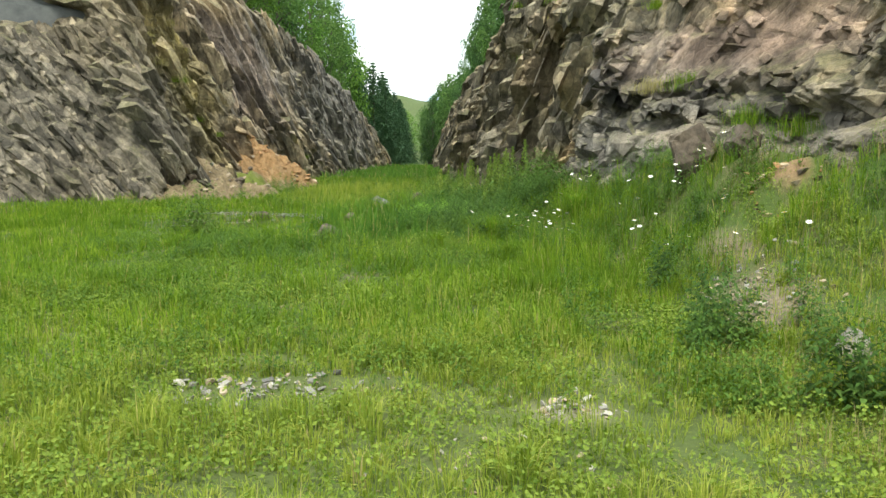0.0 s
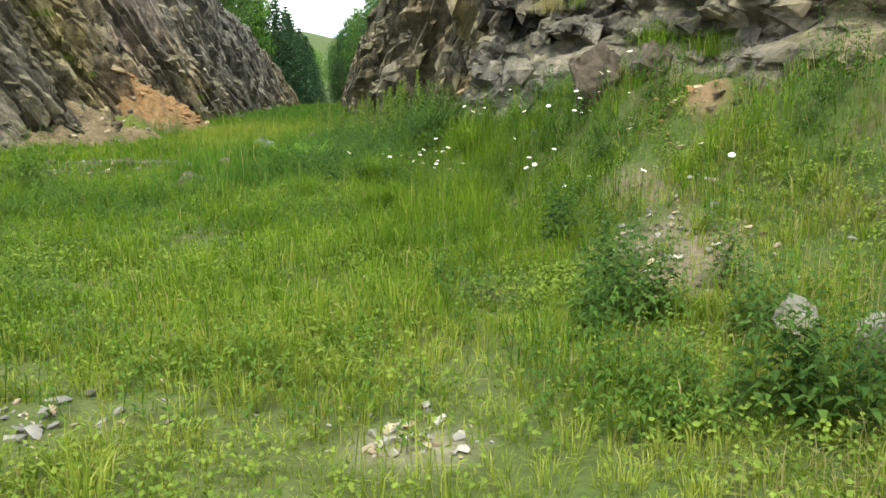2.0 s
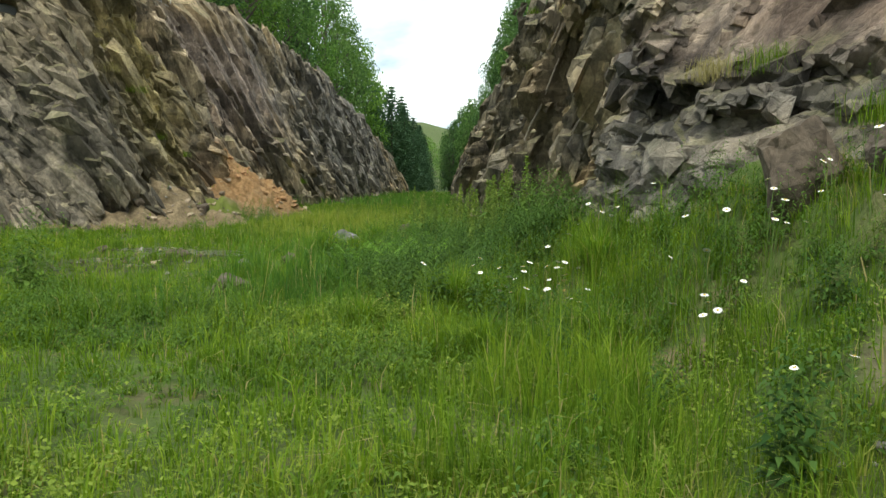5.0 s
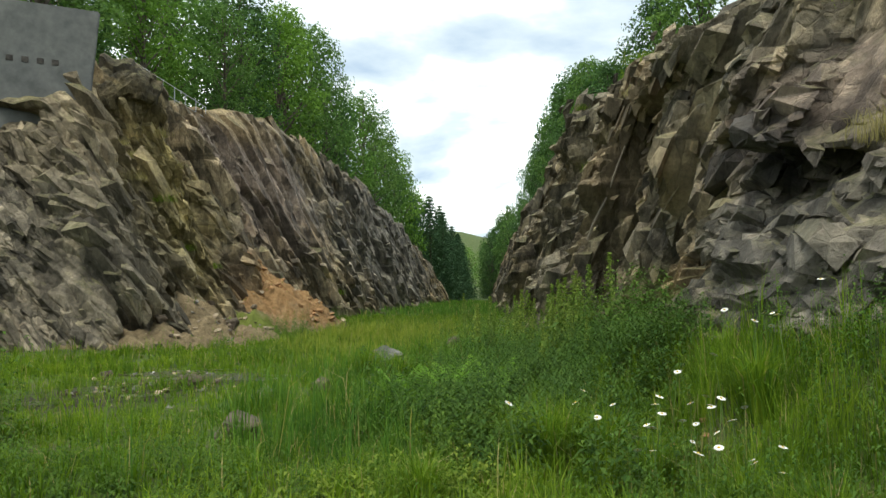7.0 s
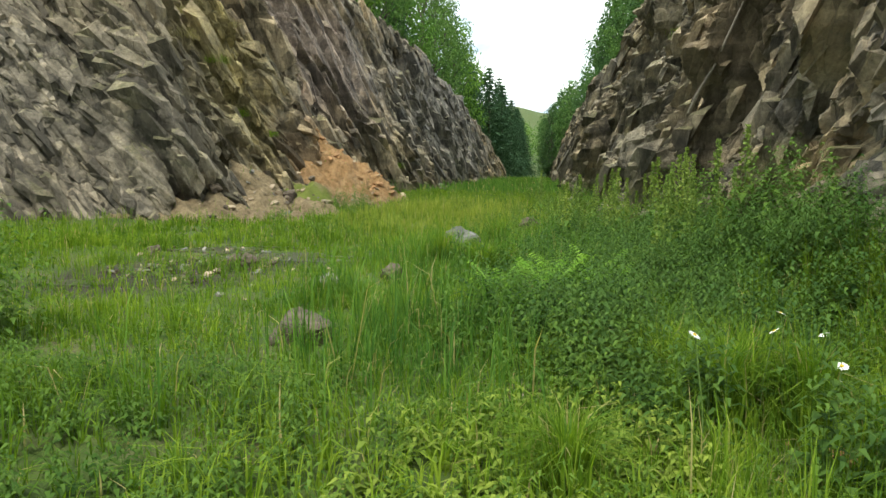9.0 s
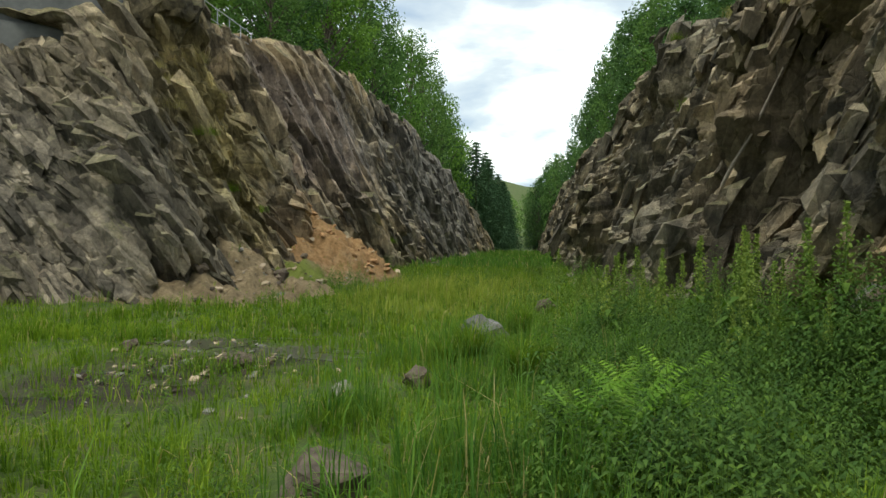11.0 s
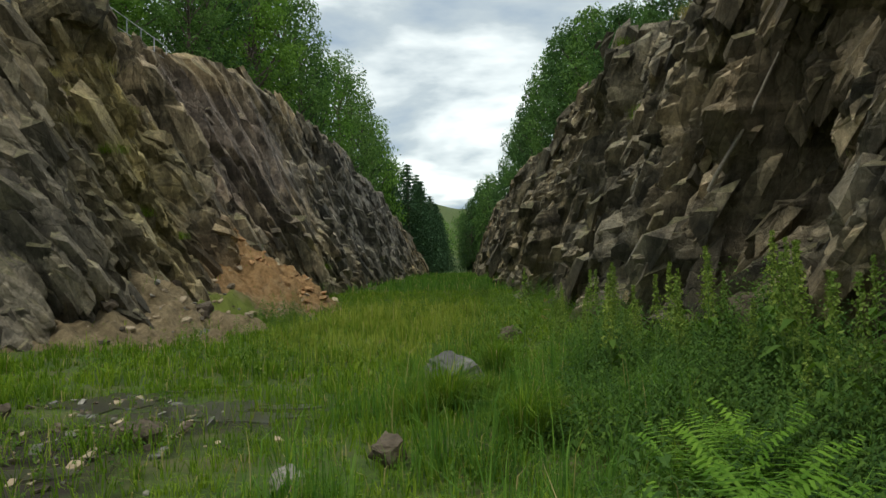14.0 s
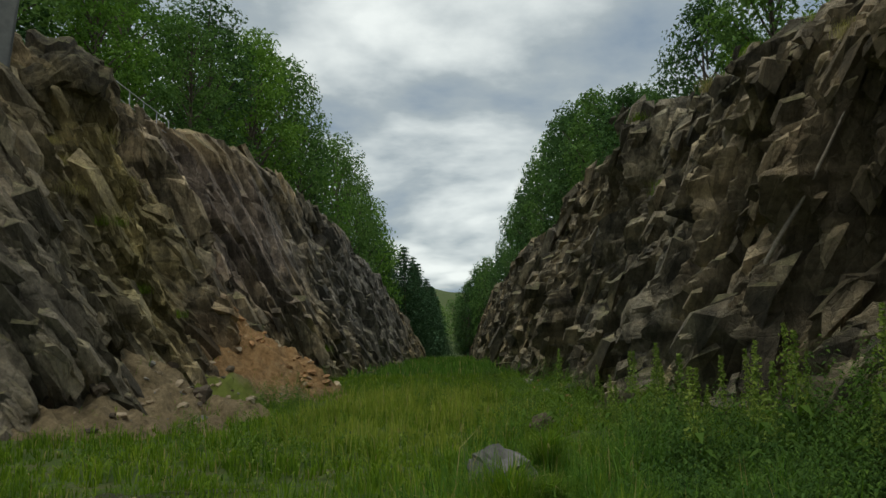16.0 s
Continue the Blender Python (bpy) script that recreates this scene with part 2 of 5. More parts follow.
M_RIGHT = rock_material("rock_right", 42, [
    ((4, 14.0, 3.9), (4, 2.4, 1.0), (0.36, 0.24, 0.15), 0.65),
    ((4, 15.5, 3.4), (4, 5, 0.9), (0.27, 0.19, 0.17), 0.5),
    ((4.2, 10, 1.9), (3, 2.0, 0.7), (0.26, 0.18, 0.11), 0.4),
    ((4, 14.5, 1.6), (4, 6, 1.5), (0.23, 0.21, 0.19), 0.7),
    ((3, 22, 0.8), (3, 3, 1.2), (0.42, 0.30, 0.15), 0.6),
    ((4, 29, 4.5), (4, 6, 3.5), (0.34, 0.25, 0.15), 0.45),
    ((3, 14.0, 2.1), (3, 1.8, 0.35), (0.27, 0.20, 0.12), 0.3),
    # next row: near-black colour over the jutting block and the hollow under it
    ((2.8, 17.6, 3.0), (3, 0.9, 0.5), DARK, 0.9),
    ((3.5, 26, 4.5), (4, 2.5, 1.8), (0.30, 0.22, 0.13), 0.6),
    ((4.5, 50, 8), (5, 9, 2.5), (0.30, 0.25, 0.15), 0.4)], tint=(0.68, 0.65, 0.60))
M_LEAF = [leaf_material("broad_leaves", (0.04, 0.088, 0.026), (0.15, 0.25, 0.078)),
          leaf_material("dark_broad_leaves", (0.028, 0.064, 0.026), (0.11, 0.19, 0.07)),
          leaf_material("light_broad_leaves", (0.05, 0.11, 0.02), (0.17, 0.29, 0.06))]
M_NEEDLE = leaf_material("needles", (0.03, 0.07, 0.04), (0.09, 0.16, 0.085), translucent=0.15)
M_BARK = plain_material("bark", (0.05, 0.042, 0.035), (0.14, 0.12, 0.10), 9, 0.95, 0.6, 0.03)
M_CONCRETE = plain_material("concrete", (0.09, 0.095, 0.093), (0.165, 0.17, 0.165), 2.2, 0.9, 0.15, 0.01)
M_STEEL = plain_material("galvanised_steel", (0.32, 0.34, 0.36), (0.45, 0.47, 0.49), 12, 0.5, 0.0, 0.01, 0.6)

# ---------- helpers for geometry ----------
rng = np.random.default_rng(7)


def hash01(ix, iy, k):
    h = np.sin(ix * 127.1 + iy * 311.7 + k * 74.7) * 43758.5453
    return h - np.floor(h)


def cells(u, v, k):
    """Cell pattern: the gap between the nearest two seeds, and for both their numbers and the offsets from them."""
    iu, iv = np.floor(u), np.floor(v)
    f1 = np.full(u.shape, 9.0); f2 = f1.copy()
    one = [np.zeros(u.shape) for _ in range(4)]
    two = [np.zeros(u.shape) for _ in range(4)]
    for a in (-1, 0, 1):
        for b in (-1, 0, 1):
            cx, cy = iu + a, iv + b
            px, py = cx + hash01(cx, cy, k), cy + hash01(cx, cy, k + 1)
            d = (np.abs(u - px) ** 3 + np.abs(v - py) ** 3) ** (1 / 3)      # between round and square cells
            mine = (cx, cy, u - px, v - py)
            first, second = d < f1, (d < f2) & (d >= f1)
            two = [np.where(first, o, np.where(second, m_, w)) for o, m_, w in zip(one, mine, two)]
            f2 = np.where(first, f1, np.where(second, d, f2))
            one = [np.where(first, m_, o) for o, m_ in zip(one, mine)]
            f1 = np.where(first, d, f1)
    return f2 - f1, one, two


def smooth(u, v, k):
    iu, iv = np.floor(u), np.floor(v)
    a, b = u - iu, v - iv
    a, b = a * a * (3 - 2 * a), b * b * (3 - 2 * b)
    h = lambda x, y: hash01(x, y, k)
    return (h(iu, iv) * (1 - a) + h(iu + 1, iv) * a) * (1 - b) + (h(iu, iv + 1) * (1 - a) + h(iu + 1, iv + 1) * a) * b - 0.5


def fbm(u, v, k, octaves=4):
    return sum(smooth(u * 2 ** o, v * 2 ** o, k + 3 * o) * 0.5 ** o for o in range(octaves))


def step(a, b, x):
    t = np.clip((x - a) / (b - a), 0, 1)
    return t * t * (3 - 2 * t)


def blocks(s, z, dip, long, across, k, amp, tilt=0.5, crack=0.0, shingle=0.0):
    """Fractured rock: every block stands out by its own amount and leans its own way."""
    c, n = math.cos(radians(dip)), math.sin(radians(dip))
    w = fbm(s / 3, z / 3, k + 40, 3)
    j = 0.10 * fbm(s * 1.7, z * 1.7, k + 45, 3)
    p = (s * c - z * n + j) / long + 0.25 * w
    q = (s * n + z * c + j * 0.6) / across + 0.3 * w
    gap, one, two = cells(p, q, k)

    def lift(bx, by, du, dv):
        return amp * (hash01(bx, by, k + 5) - 0.5) + amp * tilt * (du * (hash01(bx, by, k + 6) - 0.5) * 2 + dv * (hash01(bx, by, k + 7) - 0.5) * 2.0) - amp * shingle * dv

    w1 = 0.5 + 0.5 * np.clip(gap / min(0.3, 0.075 / across), 0, 1)
    d = w1 * lift(*one) + (1 - w1) * lift(*two)
    if crack:
        d -= crack * np.clip(1 - gap / min(0.2, 0.06 / across), 0, 1)
    return d, hash01(one[0], one[1], k + 8)


def np_mesh(name, verts, quads=None, tris=None, flat=True):
    me = bpy.data.meshes.new(name)
    nq, nt_ = (0 if quads is None else len(quads)), (0 if tris is None else len(tris))
    loops = np.concatenate([a.reshape(-1) for a in (quads, tris) if a is not None and len(a)]).astype(np.int32)
    starts = np.concatenate([np.arange(nq) * 4, nq * 4 + np.arange(nt_) * 3]).astype(np.int32)
    me.vertices.add(len(verts)); me.vertices.foreach_set("co", np.ascontiguousarray(verts, dtype=np.float32).reshape(-1))
    me.loops.add(len(loops)); me.loops.foreach_set("vertex_index", loops)
    me.polygons.add(nq + nt_); me.polygons.foreach_set("loop_start", starts)
    me.polygons.foreach_set("use_smooth", np.full(nq + nt_, not flat))
    me.update(calc_edges=True)
    return me


def grid_quads(nu, nv):
    i = np.arange(nu - 1)[:, None] * nv + np.arange(nv - 1)[None, :]
    return np.stack([i, i + nv, i + nv + 1, i + 1], -1).reshape(-1, 4)


def graded(a, b, fine, coarse, power=1.0):
    """Steps from a to b that grow from fine to coarse."""
    out_, x = [a], a
    while x < b:
        f = (x - a) / (b - a)
        x += fine + (coarse - fine) * f ** power
        out_.append(x)
    return np.array(out_)


def part(name, me, material, parent=None, label=""):
    if isinstance(me, bmesh.types.BMesh):
        bm, me = me, bpy.data.meshes.new(name)
        bm.to_mesh(me); bm.free()
    if material and not me.materials:
        me.materials.append(material)
    ob = new(name, me)
    if parent:
        ob.parent = parent
    if label:
        ob["label"] = label
    return ob


# ---------- the two rock faces ----------
def left_line(s):
    """Foot of the left face: straight along the cut, turning away at its near end."""
    b = np.clip(31.0 - s, 0, None)
    turn = np.clip(b / 2.5, 0, 1)
    x = -9.7 - 0.85 * b * turn
    y = np.where(b > 0, 31.0 - b * (1 - 0.45 * turn), s)
    return x, y, 0.9 * turn


def left_crest(s):
    z = np.interp(s, [16, 24, 30.5, 32.5, 34.5, 39, 45, 52, 60, 66, 76, 92, 104, 116, 132, 138, 146], [5.0, 6.4, 7.0, 8.0, 9.6, 9.7, 10.0, 11.8, 12.8, 13.0, 12.7, 12.6, 10.4, 9.2, 8.0, 4.2, 1.0])
    return z + 0.35 * fbm(s / 2.0, s * 0, 3, 3)


def right_foot(s):
    return np.interp(s, [-12, 0, 6, 10, 13, 15.5, 18, 22, 30, 45, 60, 100, 137, 165], [9.5, 7.6, 6.3, 5.1, 4.2, 3.1, 2.6, 2.35, 2.2, 1.75, 1.3, 0.1, -1.0, -1.6])


def right_crest(s):
    z = np.interp(s, [-12, 0, 10, 18, 22, 27, 29, 32, 36.5, 40, 44, 47, 55, 62, 70, 82, 100, 120, 138, 153, 160, 170], [4.2, 4.6, 5.2, 6.0, 6.2, 6.4, 7.4, 8.3, 8.8, 9.2, 9.8, 8.9, 10.3, 11.0, 10.0, 10.4, 10.1, 9.2, 9.6, 9.0, 5.0, 1.0])
    return z + 0.3 * fbm(s / 1.7, s * 0, 9, 3)


def bumps(s, z, rows):
    """Named bulges and hollows: along, height, half length, half height, depth."""
    return sum(a * np.exp(-(((s - y) / ry) ** 2 + ((z - h) / rz) ** 2) ** 1.5) for y, h, ry, rz, a in rows)


def left_relief(s, z):
    near = 1 - 0.35 * step(60, 110, s)
    d0, b0 = blocks(s, z, 58, 7.0, 1.7, 11, 1.1, 0.25, 0.0, 0.5)
    d1, b1 = blocks(s, z, 60, 2.6, 0.66, 21, 0.68, 0.45, 0.12, 0.55)
    d2, b2 = blocks(s, z, 56, 1.0, 0.34, 31, 0.30, 0.7, 0.06, 0.4)
    d3, b3 = blocks(s, z, 40, 0.42, 0.24, 36, 0.085, 0.9, 0.02)
    d2 = d2 + d3 * (1 - 0.6 * step(50, 70, s))
    slab = step(44, 48, s) * (1 - step(62, 70, s)) * step(3.5, 5.5, z)      # the smoother purple slab
    d = d0 * (1 - 0.4 * slab) + d1 * (1 - 0.9 * slab) + d2 * (1 - 0.8 * slab) + 0.7 * fbm(s / 7, z / 5, 51, 2) + 0.05 * fbm(s * 2, z * 2, 61, 3)
    d += bumps(s, z, [(37.5, 9.2, 1.6, 1.1, 0.9), (40.5, 4.5, 1.2, 3.5, 0.7), (43, 3.2, 1.5, 2.2, -0.8), (33.5, 1.2, 1.0, 1.6, 0.4)])
    return d * near * (0.5 + 0.5 * step(29.5, 32.5, s)), 0.35 * b1 + 0.4 * b2 + 0.25 * b3


def right_relief(s, z):
    m = step(18, 22, s)
    d0, b0 = blocks(s, z, -6, 3.0, 1.1, 111, 0.6, 0.35, 0.12, 0.1)
    d1, b1 = blocks(s, z, -10, 1.2, 0.5, 121, 0.32, 0.5, 0.1, 0.1)
    e0, c0 = blocks(s, z, 55, 5.0, 1.8, 131, 1.2, 0.3, 0.0, 0.5)
    e1, c1 = blocks(s, z, 52, 1.9, 0.8, 141, 0.85, 0.5, 0.12, 0.55)
    e2, c2 = blocks(s, z, 46, 0.9, 0.4, 151, 0.34, 0.7, 0.05, 0.2)
    e3, c3 = blocks(s, z, 30, 0.38, 0.24, 156, 0.10, 1.0, 0.02)
    e2 = e2 + e3 * (1 - 0.6 * step(45, 60, s))
    smoothface = step(2.7, 3.2, z) * (1 - step(16.5, 17.5, s)) * step(12.2, 13, s)      # the broad rusty face
    near = (d0 + d1) * (1 - 0.75 * smoothface) + 0.6 * e2 * (1 - 0.6 * smoothface)
    far = e0 + e1 + e2
    d = near * (1 - m) + far * m + 0.6 * fbm(s / 6, z / 5, 161, 2) + 0.05 * fbm(s * 2.2, z * 2.2, 171, 3)
    d += bumps(s, z, [(17.4, 3.2, 0.7, 0.4, 0.25), (17.4, 2.6, 0.9, 0.3, -0.4), (15.5, 2.75, 3.0, 0.12, -0.25), (14.5, 3.6, 2.6, 0.9, -0.3),
                      (26.3, 2.6, 1.3, 1.0, -1.3), (25.6, 5.0, 1.6, 1.2, 0.6), (20.5, 2.0, 0.8, 0.8, -0.8), (22.5, 4.5, 1.5, 1.2, 0.5),
                      (11.2, 2.2, 1.6, 0.25, -0.5), (31, 6.5, 2.0, 1.0, 0.5), (44, 8.5, 3, 1.2, 0.5), (29.3, 2.9, 1.6, 1.3, -1.1)])
    return d * (1 - 0.3 * step(60, 110, s)), 0.35 * (b1 * (1 - m) + c1 * m) + 0.4 * c2 + 0.25 * c3


def rock_face(name, s, vn, line, crest, relief, side, lean, shear, material, label):
    """side: +1 faces +x (left of the cut), -1 faces -x. shear: how far the columns of the mesh lean along the joints."""
    t = np.linspace(0, 1, vn)
    k = shear(s)
    zt = crest(s)
    for _ in range(12):
        zt = 0.5 * zt + 0.5 * crest(s - k * zt)
    top = zt[:, None]
    Z = -0.6 + (top + 0.6) * t[None, :]
    S = s[:, None] - k[:, None] * Z
    x, y, turn = line(S)
    d, blk = relief(S, Z)
    edge = step(0.0, 0.9, (top - Z))            # worn back at the brow
    d = d * (0.55 + 0.45 * edge) - 0.5 * (1 - edge)
    nx, ny = side * np.cos(turn), -np.sin(turn)
    off = d - lean * np.clip(Z, 0, None)
    V = np.stack([x + nx * off, y + ny * off, Z], -1)
    back = np.array([0.25, 0.6, 1.1, 1.8, 2.8, 4.0])
    Vb = []
    for i, bk in enumerate(back):
        o = off[:, -1] - bk + 0.15 * fbm(s * 1.3, s * 0 + i * 5.1, 71, 3)
        zb = Z[:, -1] + 0.10 + 0.05 * bk + 0.25 * fbm(s * 0.9, s * 0 + i * 3.3, 81, 3) - (0.8 if i == 5 else 0)
        Vb.append(np.stack([x[:, -1] + nx[:, -1] * o, y[:, -1] + ny[:, -1] * o, zb], -1))
    V = np.concatenate([V, np.stack(Vb, 1)], 1)
    B = np.concatenate([blk, np.repeat(blk[:, -1:], len(back), 1)], 1)
    q = grid_quads(len(s), vn + len(back))
    if side < 0:
        q = q[:, ::-1]
    me = np_mesh(name, V.reshape(-1, 3), q, flat=False)
    me.set_sharp_from_angle(angle=radians(24))
    at = me.attributes.new("block", "FLOAT", "POINT")
    at.data.foreach_set("value", B.reshape(-1).astype(np.float32))
    return tagged(part(name, me, material), label, "rock face", kind="structure")


CORNERS = np.array([(a, b, c) for c in (-1, 1) for b in (-1, 1) for a in (-1, 1)], float)
BOX_TRIS = np.array([(0, 2, 3), (0, 3, 1), (4, 5, 7), (4, 7, 6), (0, 1, 5), (0, 5, 4), (2, 6, 7), (2, 7, 3), (0, 4, 6), (0, 6, 2), (1, 3, 7), (1, 7, 5)])


def rock_blocks(face, s, z, line, relief, side, lean, dip, size, skip, single, seed, material):
    """Angular joint blocks bedded in a face, long along the dip: those chosen by single are parts of their own, the rest one mesh."""
    r = np.random.default_rng(seed)
    keep = r.uniform(0, 1, len(s)) > np.maximum(skip(s, z), 0.36 - 2.0 * fbm(s / 2.2, z / 2.2, seed, 3))
    s, z = s[keep], z[keep]
    n = len(s)
    d, _ = relief(s, z)
    x, y, turn = line(s)
    nx, ny, o = side * np.cos(turn), -np.sin(turn), d - lean * np.clip(z, 0, None)
    P = np.stack([x + nx * o, y + ny * o, z], -1)
    N = np.stack([nx, ny, 0 * s + lean], -1); N /= np.linalg.norm(N, axis=1, keepdims=True)
    H = np.stack([np.sin(turn), np.cos(turn), 0 * s], -1)
    U = np.cross(H, N) * side; U *= np.sign(U[:, 2:3])
    a = np.radians(dip(s, z) + r.normal(0, 9, n))[:, None]
    T = np.cos(a) * H - np.sin(a) * U
    B = np.cross(N, T)
    k = size(s) * (0.55 + 1.5 * r.uniform(0, 1, n) ** 2.5)
    half = np.stack([k * r.uniform(0.4, 1.25, n), k * r.uniform(0.14, 0.36, n), k * r.uniform(0.16, 0.30, n)], -1)
    v = CORNERS[None] * r.uniform(0.72, 1.12, (n, 8, 3))
    outer = (CORNERS[:, 2] > 0)[None, :, None]
    v[:, :, :2] *= np.where(outer, r.uniform(0.25, 0.9, (n, 8, 2)), 1.0)
    v = v * half[:, None, :]
    for axis, mean, spread in ((0, 6, 13), (1, 0, 6), (2, 0, 7)):
        w = np.radians(r.normal(mean, spread, n))[:, None]
        i, j = [(1, 2), (2, 0), (0, 1)][axis]
        p, q = v[:, :, i].copy(), v[:, :, j].copy()
        v[:, :, i], v[:, :, j] = p * np.cos(w) - q * np.sin(w), p * np.sin(w) + q * np.cos(w)
    sink = (half[:, 2] * r.uniform(-0.95, -0.15, n))[:, None]
    V = (P + N * sink)[:, None, :] + v[:, :, :1] * T[:, None] + v[:, :, 1:2] * B[:, None] + v[:, :, 2:] * N[:, None]
    tone = r.uniform(0.12, 0.95, n)
    alone = np.flatnonzero(single(s, z))[:300]
    rest = np.setdiff1d(np.arange(n), alone)

    def made(ids):
        t = (BOX_TRIS[None] + 8 * np.arange(len(ids))[:, None, None]).reshape(-1, 3)
        me = np_mesh("rock_block", V[ids].reshape(-1, 3), None, t)
        at = me.attributes.new("block", "FLOAT", "POINT")
        at.data.foreach_set("value", np.repeat(tone[ids], 8).astype(np.float32))
        return me

    for i in alone:
        part("rock_block", made(np.array([i])), material, face)
    tagged(part("rock_block", made(rest), material, face), kind="stuff")


s_left = np.concatenate([np.arange(18, 26, 0.16), np.arange(26, 54, 0.065), graded(54, 154, 0.07, 0.3)])
face_left = rock_face("rock_face_left", s_left, 160, left_line, left_crest, left_relief, 1, 0.35, lambda s: 0 * s + 0.6, M_LEFT, "tall grey and ochre fractured rock face of the cut")
s_right = np.concatenate([np.arange(-12, 6, 0.2), np.arange(6, 36, 0.05), graded(36, 176, 0.055, 0.35)])
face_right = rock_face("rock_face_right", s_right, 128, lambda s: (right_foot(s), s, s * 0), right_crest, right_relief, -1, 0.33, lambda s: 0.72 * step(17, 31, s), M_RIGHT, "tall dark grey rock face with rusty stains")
r_ = np.random.default_rng(77)
bs = 24 + 122 * r_.uniform(0, 1, 22000) ** 1.7
bz = r_.uniform(-0.02, 0.95, len(bs)) * left_crest(bs)
rock_blocks(face_left, bs, bz, left_line, left_relief, 1, 0.35, lambda s, z: 58 + 0 * s, lambda s: np.interp(s, [30, 60, 140], [0.48, 0.68, 1.4]),
            lambda s, z: 0.95 * step(44, 47, s) * (1 - step(61, 67, s)) * step(3.2, 5.0, z + 0.12 * (s - 50)), lambda s, z: (s > 30) & (s < 41) & (z < 6), 78, M_LEFT)
bs = 3 + 150 * r_.uniform(0, 1, 22000) ** 1.9
bz = r_.uniform(-0.02, 0.96, len(bs)) * right_crest(bs)
rock_blocks(face_right, bs, bz, lambda s: (right_foot(s), s, s * 0), right_relief, -1, 0.33, lambda s, z: -8 + 60 * step(17, 22, s), lambda s: np.interp(s, [8, 20, 40, 60, 140], [0.36, 0.36, 0.52, 0.75, 1.4]),
            lambda s, z: 0.9 * step(2.7, 3.1, z) * (1 - step(16.5, 17.5, s)) * step(12.0, 12.8, s), lambda s, z: (s > 15) & (s < 24) & (z < 4.5), 79, M_RIGHT)


# ---------- ground ----------
def ground_z(x, y):
    x, y = np.asarray(x, float), np.asarray(y, float)
    z = 0.07 * fbm(x / 2.2, y / 2.2, 201, 3) + 0.03 * fbm(x * 1.2, y * 1.2, 211, 3)
    z = z * (1 - 0.8 * np.exp(-(((x + 5.2) / 2.4) ** 2 + ((y - 22.2) / 3.4) ** 2) ** 2))
    rf = right_foot(np.clip(y, -12, 168))
    reach = np.interp(y, [0, 6, 12, 16, 20, 26, 40, 60], [3.6, 3.6, 2.6, 1.7, 1.5, 1.3, 1.2, 1.0])
    rise = np.interp(y, [0, 6, 10, 12.5, 15, 18, 24, 40, 60], [1.2, 1.3, 1.5, 1.55, 1.2, 0.75, 0.45, 0.35, 0.3])
    z = z + rise * step(0, 1, (x - (rf - reach)) / reach) * (1 + 0.5 * fbm(x, y, 221, 3))
    lx = np.where(y < 31, -9.7 - 1.45 * (31 - y), -9.7)
    z = z + 0.12 * step(2.5, 0, x - lx)
    # the land above the cut, held behind the faces
    zl = np.clip((lx - 2.6 - x) / 0.42, 0, left_crest(np.clip(y, 16, 146)) - 0.25)
    zl = zl * (1 - step(139, 150, y)) + step(0, 30, lx - 2.6 - x) * 6 * step(139, 150, y)
    zr = np.clip((x - rf - 1.7) / 0.42, 0, right_crest(np.clip(y, -12, 168)) - 0.25)
    zr = zr * (1 - step(158, 170, y)) + step(0, 30, x - rf - 1.7) * 6 * step(158, 170, y)
    z = np.where(x < lx - 2.6, z + zl, np.where(x > rf + 1.7, z + zr, z))
    return z + 50 * step(230, 760, y)


gx = np.concatenate([[-2500, -1200, -600, -300, -150, -80, -50, -36], np.arange(-28, -9, 0.4), np.arange(-9, 6.5, 0.18), np.arange(6.5, 14, 0.4), [18, 26, 40, 70, 150, 300, 600, 1200, 2500]])
gy = np.concatenate([[-2500, -900, -300, -120, -60, -30, -16, -9, -5], np.arange(-3, 40, 0.2), graded(40, 175, 0.25, 1.2), np.arange(185, 1100, 30), [1500, 2500, 4000]])
GX, GY = np.meshgrid(gx, gy, indexing="ij")


